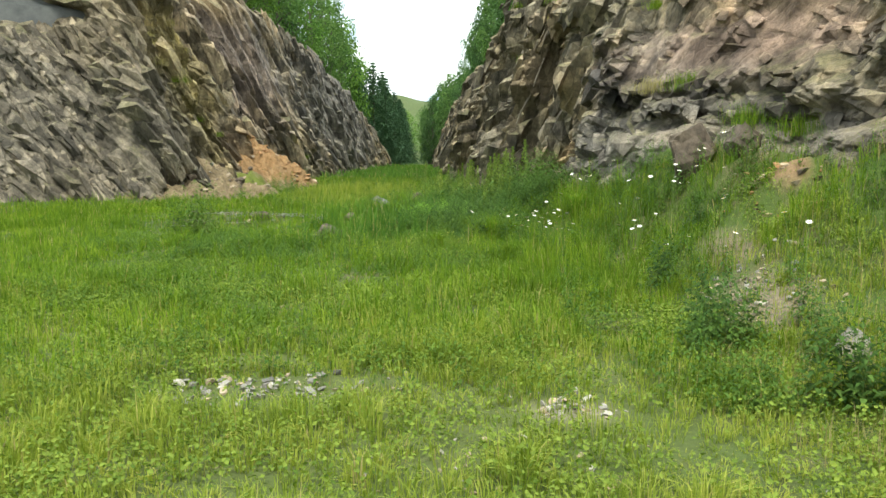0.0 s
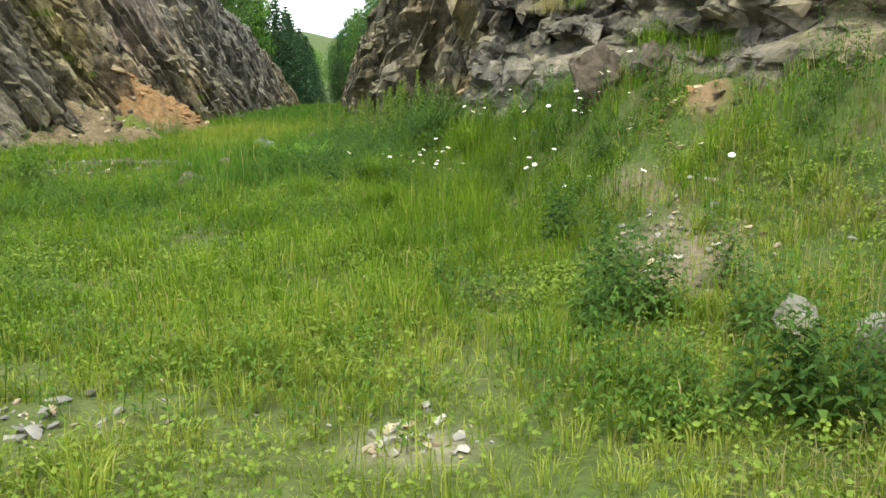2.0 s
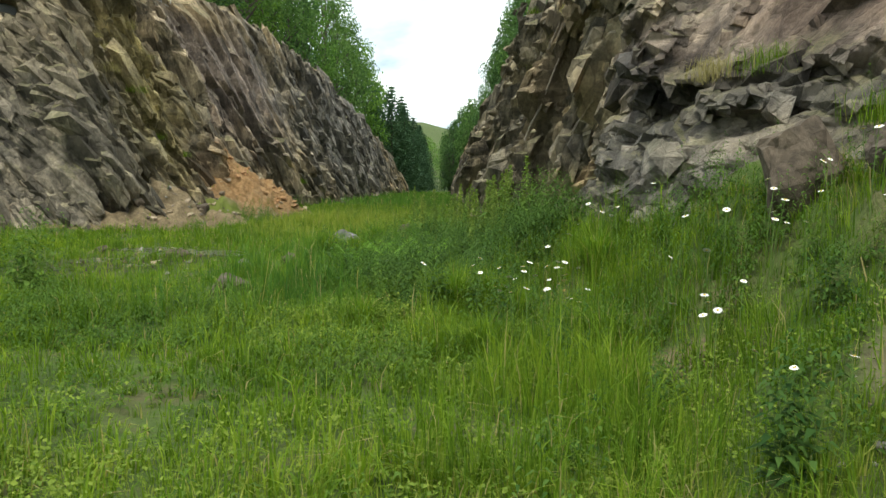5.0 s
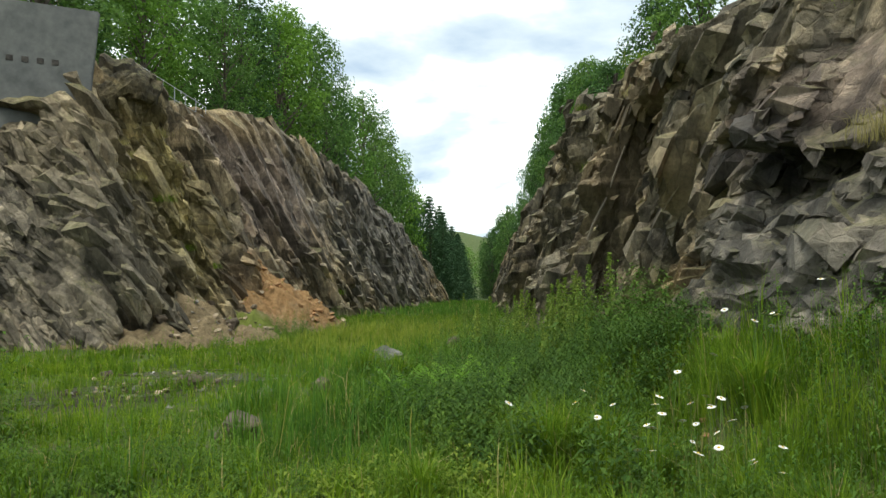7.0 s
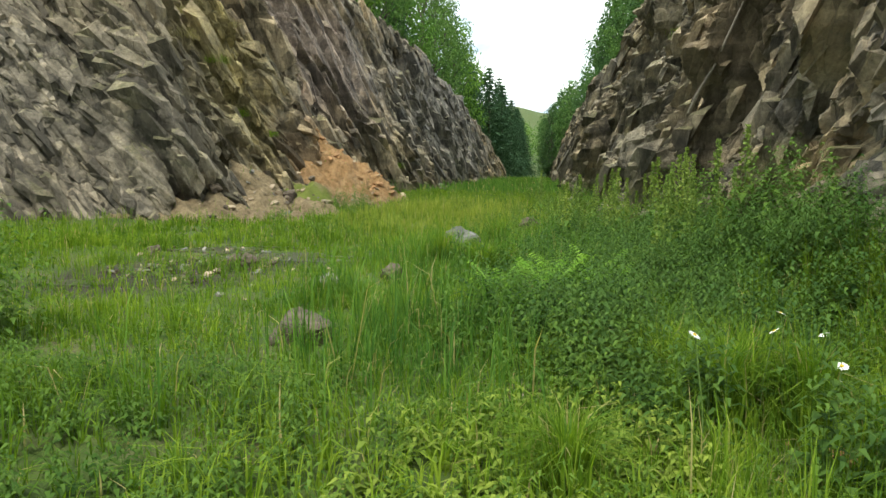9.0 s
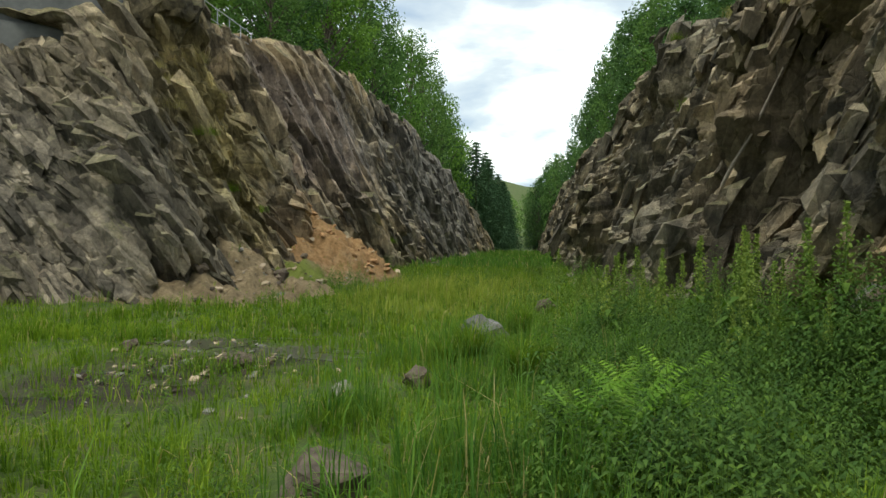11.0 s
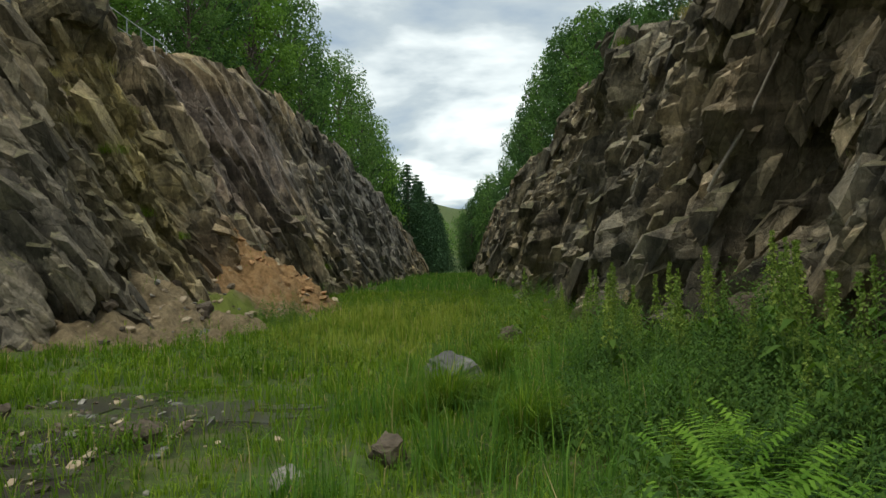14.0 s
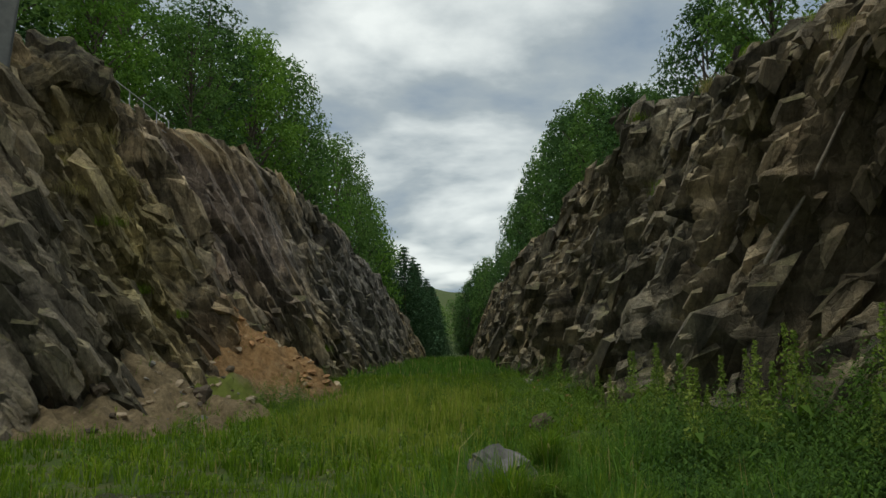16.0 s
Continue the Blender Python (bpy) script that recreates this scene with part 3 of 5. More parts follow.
def soil_material():
    m, nt, b, geo = base_material("soil", 0.95)
    pos = geo.outputs["Position"]
    n, n2 = tex(nt, 1.1, 7, 0.65, pos), tex(nt, 22, 5, 0.7, pos)
    r = ramp(nt, [(0.3, (0.035, 0.06, 0.012)), (0.5, (0.06, 0.09, 0.018)), (0.62, (0.09, 0.09, 0.035)), (0.75, (0.14, 0.12, 0.065))])
    nt.links.new(n.outputs["Fac"], r.inputs[0])
    r2 = ramp(nt, [(0.3, (0.7, 0.7, 0.7)), (0.7, (1.3, 1.3, 1.25))]); nt.links.new(n2.outputs["Fac"], r2.inputs[0])
    col = mixed(nt, 1.0, r.outputs[0], r2.outputs[0], "MULTIPLY")
    for centre, radius, colour in (((2.6, 11.7, 0.2), (0.3, 0.35, 2), (0.17, 0.12, 0.08)), ((3.4, 9.7, 0.5), (0.3, 0.7, 2), (0.16, 0.13, 0.085)), ((3.15, 8.0, 0.2), (0.4, 1.0, 2), (0.17, 0.14, 0.095)),
                                   ((4.4, 10.6, 1.4), (0.25, 0.5, 2), (0.20, 0.13, 0.07)), ((-0.5, 15.35, 0), (0.35, 0.25, 2), (0.12, 0.09, 0.06)), ((-6.1, 23.8, 0), (1.0, 0.5, 2), (0.03, 0.026, 0.018)),
                                   ((-1.1, 5.5, 0), (0.75, 0.35, 2), (0.36, 0.33, 0.29)), ((0.8, 5.1, 0), (0.35, 0.3, 2), (0.36, 0.30, 0.24)),
                                   ((-5.6, 20.6, 0), (1.5, 2.5, 2), (0.03, 0.024, 0.016)), ((-4.4, 22.4, 0), (1.2, 1.0, 2), (0.03, 0.03, 0.014)),
                                   ((1.46, 15.3, 0), (0.3, 0.5, 2), (0.30, 0.20, 0.13)), ((-1.5, 6.0, 0), (4.0, 2.6, 2), (0.085, 0.105, 0.03))):
        col = mixed(nt, blob(nt, pos, centre, radius, n.outputs["Fac"]), col, mixed(nt, 1.0, colour, r2.outputs[0], "MULTIPLY"))
    nt.links.new(col, b.inputs["Base Color"])
    add_bump(nt, b, n2.outputs["Fac"], 0.6, 0.04)
    return m


M_SOIL = soil_material()
ground = part("ground", np_mesh("ground", np.stack([GX, GY, ground_z(GX, GY)], -1).reshape(-1, 3), grid_quads(len(gx), len(gy)), flat=False), M_SOIL)
tagged(ground, "grassy damp soil floor of the rock cut", "ground", kind="structure")

# ---------- trees ----------
def tube(points, radii, sides=7):
    """A bent tapered tube as arrays of vertices and quads."""
    pts, rr = np.array(points, float), np.array(radii, float)
    a = np.linspace(0, 2 * np.pi, sides, endpoint=False)
    V = []
    for i, p in enumerate(pts):
        d = pts[min(i + 1, len(pts) - 1)] - pts[max(i - 1, 0)]
        d /= np.linalg.norm(d) + 1e-9
        u = np.cross(d, (0.3, 1, 0.2)); u /= np.linalg.norm(u) + 1e-9
        w = np.cross(d, u)
        V.append(p + rr[i] * (np.cos(a)[:, None] * u + np.sin(a)[:, None] * w))
    n, j = len(pts), np.arange(sides)
    Q = np.concatenate([np.stack([i * sides + j, i * sides + (j + 1) % sides, (i + 1) * sides + (j + 1) % sides, (i + 1) * sides + j], -1) for i in range(n - 1)])
    return np.concatenate(V), Q


def joined(pieces):
    V, Q, n = [], [], 0
    for v, q in pieces:
        V.append(v); Q.append(q + n); n += len(v)
    return np.concatenate(V), np.concatenate(Q)


def leaf_quads(centres, normals, size, aspect=0.55):
    """One pointed leaf a centre: a rhombus folded a little along its rib."""
    n = len(centres)
    r = rng.normal(size=(n, 3))
    u = np.cross(normals, r); u /= np.linalg.norm(u, axis=1, keepdims=True) + 1e-9
    w = np.cross(normals, u); w /= np.linalg.norm(w, axis=1, keepdims=True) + 1e-9
    s = (size * rng.uniform(0.7, 1.3, n))[:, None]
    V = np.stack([centres - u * s * 0.5, centres + w * s * 0.5 * aspect + normals * s * 0.12, centres + u * s * 0.5, centres - w * s * 0.5 * aspect + normals * s * 0.12], 1)
    return V.reshape(-1, 3), np.arange(4 * n).reshape(-1, 4)


def broad_tree(height, spread, leaves, seed, material, low=0.1):
    r = np.random.default_rng(seed)
    root = new("tree")
    top = np.array([r.normal(0, 0.3), r.normal(0, 0.3), height * 0.9])
    spine = [np.array([0, 0, -0.6]), np.array([0.05, 0, height * 0.2]), top * 0.5 + r.normal(0, 0.15, 3), top]
    pieces = [tube(spine, [height * 0.024, height * 0.018, height * 0.012, 0.02])]
    cs, ns = [], []
    lobes = 27
    for i in range(lobes):
        f = low + (0.98 - low) * (i + r.uniform(0, 1)) / lobes
        env = spread * (math.sin(math.pi * min(1, (f - low) / (1 - low) * 0.82 + 0.16)) ** 0.7)
        a, rad = i * 2.4 + r.uniform(-0.5, 0.5), env * r.uniform(0.45, 0.95)
        c = np.array([math.cos(a) * rad, math.sin(a) * rad, height * f])
        base = np.array([0, 0, height * max(0.12, f - 0.22)]) + top * 0.0
        pieces.append(tube([base, base * 0.4 + c * 0.6 + (0, 0, 0.2), c], [height * 0.008, height * 0.005, 0.015], 5))
        size = spread * r.uniform(0.30, 0.50)
        n = int(leaves / lobes)
        d = r.normal(size=(n, 3)); d /= np.linalg.norm(d, axis=1, keepdims=True)
        radius = size * (0.5 + 0.52 * r.uniform(0, 1, n) ** 0.6) * (1 + 0.25 * np.sin(d[:, 0] * 5 + i) * np.cos(d[:, 2] * 6 + i))
        cs.append(c + d * radius[:, None] * (1.0, 1.0, 0.72))
        nn = d * 0.6 + r.normal(0, 0.5, (n, 3)) + (0, 0, 0.5)
        ns.append(nn / np.linalg.norm(nn, axis=1, keepdims=True))
    part("trunk", np_mesh("trunk", *joined(pieces), flat=False), M_BARK, root)
    part("crown", np_mesh("crown", *leaf_quads(np.concatenate(cs), np.concatenate(ns), 0.05 * spread + 0.13)), material, root)
    return root


def conifer(height, spread, seed):
    r = np.random.default_rng(seed)
    root = new("spruce_tree")
    part("trunk", np_mesh("trunk", *tube([(0, 0, -0.5), (0.05, 0, height * 0.5), (0, 0, height)], [height * 0.016, height * 0.01, 0.02]), flat=False), M_BARK, root)
    cs, ns = [], []
    for tier in np.arange(0.08, 0.99, 0.03):
        L = spread * (1 - tier) ** 0.8 + 0.15
        for a in np.arange(0, 6.28, 6.28 / 9) + r.uniform(0, 6):
            l = L * r.uniform(0.7, 1.1)
            n = int(10 + 8 * l)
            t = r.uniform(0.1, 1, n)
            c = np.stack([np.cos(a) * l * t, np.sin(a) * l * t, height * tier - 0.35 * l * t ** 1.5 + 0.1 * l * t ** 4], -1)
            c += r.normal(0, 0.10 + 0.05 * l, (n, 3)) * (1, 1, 0.6)
            cs.append(c)
            nn = r.normal(0, 0.5, (n, 3)) + (0, 0, 1)
            ns.append(nn / np.linalg.norm(nn, axis=1, keepdims=True))
    part("crown", np_mesh("crown", *leaf_quads(np.concatenate(cs), np.concatenate(ns), 0.42, 0.4)), M_NEEDLE, root)
    return root


def plant_all(kinds, rows, label, group, category="tree", name=None):
    """rows: x, y, top height above sea, width factor. First use moves the model, the rest are copies."""
    used = set()
    for i, (x, y, top, wide) in enumerate(rows):
        k = i % len(kinds)
        model, h = kinds[k]
        z = float(ground_z(x, y)) - 0.1
        f = (top - z) / h if top else 0.95 + 0.1 * (i % 4)
        m = pose(x, y, z, 0, 0, (i * 137) % 360)
        if k in used:
            ob = copy_thing(model, m)
        else:
            ob = model; ob.matrix_basis = m; used.add(k)
        ob.scale = (f * wide * 1.08, f * wide * 1.08, f * 1.02)
        tagged(ob, label, category, group)


kinds = [(broad_tree(14, 4.2, 6800, 31, M_LEAF[0]), 14), (broad_tree(14, 3.9, 6400, 32, M_LEAF[1]), 14), (broad_tree(14, 4.5, 6800, 33, M_LEAF[2]), 14), (broad_tree(14, 3.7, 6000, 34, M_LEAF[0]), 14)]
left_rows = [(-18.5, 40, 19, 1.0), (-21, 46, 22, 1.0), (-18.4, 50, 18.5, 1.0), (-19.8, 56, 21.5, 1.0), (-18.2, 62, 21.0, 0.9), (-19.2, 68, 25, 0.95), (-18.2, 75, 25.0, 0.9), (-19.2, 82, 27.5, 0.85), (-18.6, 89, 28, 0.8),
             (-18.8, 97, 25.5, 0.75), (-18.8, 106, 25, 0.75), (-18.2, 115, 27.5, 0.7), (-17.8, 124, 27, 0.65), (-18.0, 134, 25, 0.65), (-17.6, 144, 24, 0.65), (-17.6, 154, 22, 0.7), (-17, 166, 20, 0.7),
             (-25, 52, 24, 1.1), (-25, 64, 26, 1.1), (-25, 78, 28, 1.0), (-26, 94, 28, 0.9), (-24, 34, 19, 1.0), (-29, 40, 22, 1.1), (-21, 36, 17, 0.9), (-26, 110, 27, 0.9), (-25, 130, 27, 0.9),
             (-33, 28, 17, 1.1), (-31, 18, 16, 1.0), (-27, 8, 16, 1.0)]
plant_all(kinds, left_rows, "leafy broadleaf tree above the rock face", "trees above the left rock face")
kinds_r = [(broad_tree(10, 3.4, 6800, 41, M_LEAF[1]), 10), (broad_tree(10, 3.1, 6400, 42, M_LEAF[0]), 10), (broad_tree(10, 3.6, 6400, 43, M_LEAF[1]), 10)]
right_rows = [(8.4, 50, 16.2, 0.8), (9.6, 45.5, 17.5, 0.8), (8.6, 60, 15.2, 0.85), (8.0, 66, 17.4, 0.9), (7.9, 74, 19.6, 0.85), (7.9, 83, 21.6, 0.8), (7.7, 92, 23, 0.75), (7.3, 102, 23.5, 0.7), (6.9, 114, 23.5, 0.65),
              (6.4, 126, 23, 0.65), (6.0, 138, 23, 0.6), (5.4, 150, 21.5, 0.6), (4.6, 160, 18, 0.6), (12, 56, 17, 0.9), (12, 78, 21, 0.9), (12, 98, 23, 0.9), (13, 120, 24, 0.9), (11.5, 40, 15, 0.8), (12, 33, 13.0, 0.7), (13, 26, 11.5, 0.8), (13, 17, 11, 0.8), (14, 4, 11, 0.9),
              (2.2, 170, 18, 0.6), (0.2, 176, 16.2, 0.55), (-2.0, 178, 14.0, 0.6), (-3.2, 186, 12.0, 0.6), (1.6, 186, 18, 0.7)]
plant_all(kinds_r, right_rows, "dark green broadleaf tree above the rock face", "trees above the right rock face")
spruces = [(conifer(18, 5.2, 51), 18), (conifer(18, 4.6, 52), 18)]
plant_all(spruces, [(-12.8, 154, 18.8, 1.15), (-10.9, 160, 16.5, 1.1), (-9.8, 168, 14.5, 1.1), (-15.5, 150, 19, 1.0), (-9.4, 180, 14.0, 1.0), (-8.9, 192, 12.8, 1.0), (-0.4, 190, 14.5, 0.9), (-12.5, 172, 19, 1.0), (-13, 186, 19, 1.0), (-2.8, 183, 12, 1.0), (-9.2, 176, 13.5, 1.2)],
          "dark spruce tree at the far end of the cut", "spruces at the end of the cut", "tree")
far = [(broad_tree(12, 4.6, 2600, 61, M_LEAF[2]), 12), (broad_tree(12, 4.2, 2600, 62, M_LEAF[0]), 12)]
plant_all(far, [(-34 + 3.6 * i + (i % 3) * 1.2, 250 + (i * 37) % 170, 0, 1.0) for i in range(18)], "pale green tree in the distance beyond the cut", "distant trees beyond the cut")

# ---------- scree at the foot of the left face ----------
def face_point(side, s, z):
    """A point on the rock face at a distance along it and a height."""
    s_, z_ = np.array([float(s)]), np.array([float(z)])
    if side < 0:
        d, _ = right_relief(s_, z_)
        return Vector((float(right_foot(s_)[0] - d[0] + 0.33 * z), float(s), float(z)))
    d, _ = left_relief(s_, z_)
    x, y, turn = left_line(s_)
    o = d[0] - 0.35 * z
    return Vector((float(x[0] + math.cos(turn[0]) * o), float(y[0] - math.sin(turn[0]) * o), float(z)))


def scree_z(x, y):
    a = 1.9 - 0.62 * np.hypot((x + 10.6) * 0.95, (y - 34.0) * (0.75))           # tan earth pile
    b = 3.3 - 0.76 * np.hypot((x + 10.9), (y - 43.0) * np.where(y > 43, 0.62, 0.95))         # orange scree cone
    c = 1.0 - 0.6 * np.hypot((x + 10.0), (y - 38.5) * 0.5)
    z = np.maximum(np.maximum(a, b), c)
    return z + 0.9 * fbm(x * 0.7, y * 0.7, 301, 4) + 0.42 * fbm(x * 2.6, y * 2.6, 311, 4)


def scree_material():
    m, nt, b, geo = base_material("scree", 0.95)
    pos = geo.outputs["Position"]
    n, n2 = tex(nt, 1.2, 6, 0.65, pos), tex(nt, 6, 8, 0.75, pos)
    r = ramp(nt, [(0.3, (0.10, 0.078, 0.045)), (0.52, (0.25, 0.19, 0.11)), (0.75, (0.40, 0.31, 0.19))]); nt.links.new(n2.outputs["Fac"], r.inputs[0])
    o = ramp(nt, [(0.3, (0.13, 0.075, 0.034)), (0.5, (0.32, 0.19, 0.085)), (0.75, (0.48, 0.315, 0.16))]); nt.links.new(n2.outputs["Fac"], o.inputs[0])
    col = mixed(nt, blob(nt, pos, (-10, 43.6, 1.4), (4, 5.2, 4), n.outputs["Fac"]), r.outputs[0], o.outputs[0])
    col = mixed(nt, blob(nt, pos, (-9, 37.6, 0.6), (2.2, 1.3, 1.2), n.outputs["Fac"]), col, (0.16, 0.19, 0.04))
    damp = ramp(nt, [(0.35, (0.78, 0.76, 0.74)), (0.6, (1.1, 1.1, 1.1))]); nt.links.new(n.outputs["Fac"], damp.inputs[0])
    col = mixed(nt, 1.0, col, damp.outputs[0], "MULTIPLY")
    nt.links.new(col, b.inputs["Base Color"])
    add_bump(nt, b, n2.outputs["Fac"], 1.0, 0.16)
    return m


M_SCREE = scree_material()
sx, sy = np.arange(-12.6, -5.5, 0.09), np.arange(29, 52, 0.1)
SX, SY = np.meshgrid(sx, sy, indexing="ij")
SZ = np.maximum(scree_z(SX, SY), -0.35)
scree = part("scree", np_mesh("scree", np.stack([SX, SY, SZ], -1).reshape(-1, 3), grid_quads(len(sx), len(sy)), flat=False), M_SCREE)
tagged(scree, "tan and orange scree heaped against the rock face", "scree", kind="structure")


def support(x, y):
    """The height of the ground or of the scree on it."""
    g = ground_z(x, y)
    inside = (np.asarray(x) > -12.5) & (np.asarray(x) < -5.6) & (np.asarray(y) > 29) & (np.asarray(y) < 51.9)
    return np.where(inside, np.maximum(g, scree_z(np.asarray(x, float), np.asarray(y, float))), g)


# ---------- grass ----------
def grass_material(name, dark, mid, light, scale=0.5):
    m, nt, b, geo = base_material(name, 0.85)
    b.inputs["Specular IOR Level"].default_value = 0.1
    pos = geo.outputs["Position"]
    n, n2 = tex(nt, scale, 5, 0.7, pos), tex(nt, 4.5, 2, 0.5, pos)
    both = nt.nodes.new("ShaderNodeMath"); both.operation = "MULTIPLY_ADD"; both.inputs[1].default_value = 0.55
    nt.links.new(n2.outputs["Fac"], both.inputs[0]); nt.links.new(n.outputs["Fac"], both.inputs[2])
    v = nt.nodes.new("ShaderNodeMath"); v.operation = "MULTIPLY_ADD"; v.inputs[1].default_value = 0.4
    nt.links.new(geo.outputs["Random Per Island"], v.inputs[0])
    nt.links.new(maths(nt, "SUBTRACT", both.outputs[0], 0.47), v.inputs[2])
    r = ramp(nt, [(0.16, dark), (0.47, mid), (0.78, light)])
    nt.links.new(v.outputs[0], r.inputs[0])
    # a few dry straws
    dry = ramp(nt, [(0.955, (0, 0, 0)), (0.965, (1, 1, 1))]); nt.links.new(geo.outputs["Random Per Island"], dry.inputs[0])
    col = mixed(nt, dry.outputs[0], r.outputs[0], (0.36, 0.30, 0.14))
    nt.links.new(col, b.inputs["Base Color"])
    tr = nt.nodes.new("ShaderNodeBsdfTranslucent")
    nt.links.new(mixed(nt, 1.0, col, (1.15, 1.25, 0.5), "MULTIPLY"), tr.inputs["Color"])
    ms = nt.nodes.new("ShaderNodeMixShader"); ms.inputs[0].default_value = 0.45
    nt.links.new(b.outputs[0], ms.inputs[1]); nt.links.new(tr.outputs[0], ms.inputs[2])
    nt.links.new(ms.outputs[0], nt.nodes["Material Output"].inputs["Surface"])
    return m


M_GRASS = grass_material("meadow_grass", (0.04, 0.085, 0.008), (0.115, 0.195, 0.017), (0.24, 0.32, 0.033))
M_SHORT = grass_material("short_grass", (0.085, 0.13, 0.018), (0.21, 0.27, 0.04), (0.40, 0.41, 0.095), 0.9)
M_SEDGE = grass_material("sedge", (0.035, 0.09, 0.018), (0.085, 0.175, 0.03), (0.16, 0.27, 0.045))
M_STRAW = grass_material("straw", (0.16, 0.14, 0.06), (0.28, 0.24, 0.12), (0.40, 0.34, 0.18))

BARE = [(-1.1, 5.5, 0.75, 0.32), (0.8, 5.1, 0.33, 0.28), (0.0, 4.2, 0.3, 0.2), (-5.6, 20.4, 1.6, 2.4), (-5.5, 22.6, 1.6, 0.9), (-4.4, 22.6, 1.1, 0.8), (3.4, 9.7, 0.3, 0.8), (3.1, 8.7, 0.35, 0.7), (3.15, 7.8, 0.42, 0.6), (3.3, 7.1, 0.5, 0.4), (2.6, 11.7, 0.28, 0.3), (4.4, 10.4, 0.35, 0.5), (2.3, 9.4, 0.25, 0.3), (1.46, 15.3, 0.22, 0.4), (-0.5, 15.35, 0.3, 0.22), (-1.6, 6.35, 0.4, 0.16), (0.25, 4.7, 0.22, 0.14), (-2.9, 8.0, 0.3, 0.2), (-6.1, 23.8, 0.8, 0.4)]


def cover(x, y):
    """How much grass grows at a place, 0 to 1."""
    c = 0.75 + 0.9 * fbm(x / 1.3, y / 1.3, 401, 4)
    w = 1.3 * fbm(x * 1.9, y * 1.9, 411, 3)
    for bx, by, rx, ry in BARE:
        q = np.hypot((x - bx) / rx, (y - by) / ry) + w
        c = np.minimum(c, np.clip((q - 0.7) / 0.5, 0.16, 1))
    rf = right_foot(np.clip(y, -12, 168))
    c = c * step(0.1, 0.9, rf - x + 0.4 + 0.6 * fbm(x, y, 421, 2))
    lx = np.where(y < 31, -9.7 - 1.45 * (31 - y), -9.7)
    c = c * step(0.0, 0.6, x - lx)
    inside = (x < -5.6) & (y > 29) & (y < 51.9)
    c = np.where(inside & (scree_z(x, y) > 0.12 + 0.25 * fbm(x, y, 431, 3)), 0.02, c)
    return np.clip(c, 0, 1)


def scattered(n, x0, x1, y0, y1, weight=None):
    x, y = rng.uniform(x0, x1, 2 * n), rng.uniform(y0, y1, 2 * n)
    w = cover(x, y) * (1 if weight is None else weight(x, y))
    w = w * (1 - np.exp(-(((x + 0.35) / 0.65) ** 2 + ((y - 17.7) / 0.8) ** 2) ** 2)) * (1 - np.exp(-(((x + 2.3) / 0.5) ** 2 + ((y - 16.4) / 0.5) ** 2) ** 2))
    w = w * (1 - 0.85 * np.exp(-(((x - 0.0) / 0.6) ** 2 + ((y - 19.0) / 0.9) ** 2) ** 2))
    w = w * (1 - 0.94 * np.exp(-(((x + 5.2) / 1.5) ** 2 + ((y - 23.2) / 1.0) ** 2) ** 2 - 1.2 * np.clip(fbm(x * 1.5, y * 1.5, 415, 3), 0, 1)))      # the wet hollow
    keep = rng.uniform(0, 1, 2 * n) < w
    return x[keep][:n], y[keep][:n]


def blade_mesh(name, x, y, h, w, bend=0.35, base=None, yaw=None):
    """Grass blades: a bent, tapering strip of a quad and a tip each."""
    n = len(x)
    yaw = rng.uniform(0, 2 * np.pi, n) if yaw is None else yaw
    lean = rng.uniform(0.1, 1.15, n) * bend
    dx, dy = np.cos(yaw), np.sin(yaw)
    z = (support(x, y) if base is None else base) - 0.02
    p0 = np.stack([x, y, z], -1)
    d = np.stack([dx, dy, 0 * dx], -1)
    side = np.stack([-dy, dx, 0 * dx], -1) * (w / 2)[:, None]
    p1 = p0 + d * (h * lean * 0.28)[:, None] + np.array([0, 0, 1]) * (h * 0.58)[:, None]
    p2 = p0 + d * (h * lean)[:, None] + np.array([0, 0, 1]) * (h * (1 - 0.45 * lean))[:, None]
    V = np.stack([p0 - side, p0 + side, p1 + side * 0.75, p1 - side * 0.75, p2], 1).reshape(-1, 3)
    i = np.arange(n) * 5
    return np_mesh(name, V, np.stack([i, i + 1, i + 2, i + 3], -1), np.stack([i + 3, i + 2, i + 4], -1))


def grass(name, n, box, hmin, hmax, w, material, label, weight=None, bend=0.4):
    x, y = scattered(n, *box, weight)
    size = 0.10 + 11 * w
    pull = 0.25 if w < 0.008 else 0.42
    gap, one, _ = cells(x / size, y / size, 445)
    x, y = x - one[2] * size * pull, y - one[3] * size * pull           # drawn in towards the tuft
    hh = rng.uniform(hmin, hmax, len(x)) * (0.45 + 1.5 * np.clip(0.5 + 1.3 * fbm(x / 0.8, y / 0.8, 441, 3), 0, 1)) * (0.6 + 0.9 * hash01(one[0], one[1], 447))
    out_yaw = np.arctan2(one[3], one[2]) + rng.normal(0, 0.7, len(x))
    ob = part(name, blade_mesh(name, x, y, hh, w * rng.uniform(0.6, 1.4, len(x)), bend, yaw=out_yaw), material)
    return tagged(ob, label, "grass", kind="stuff")


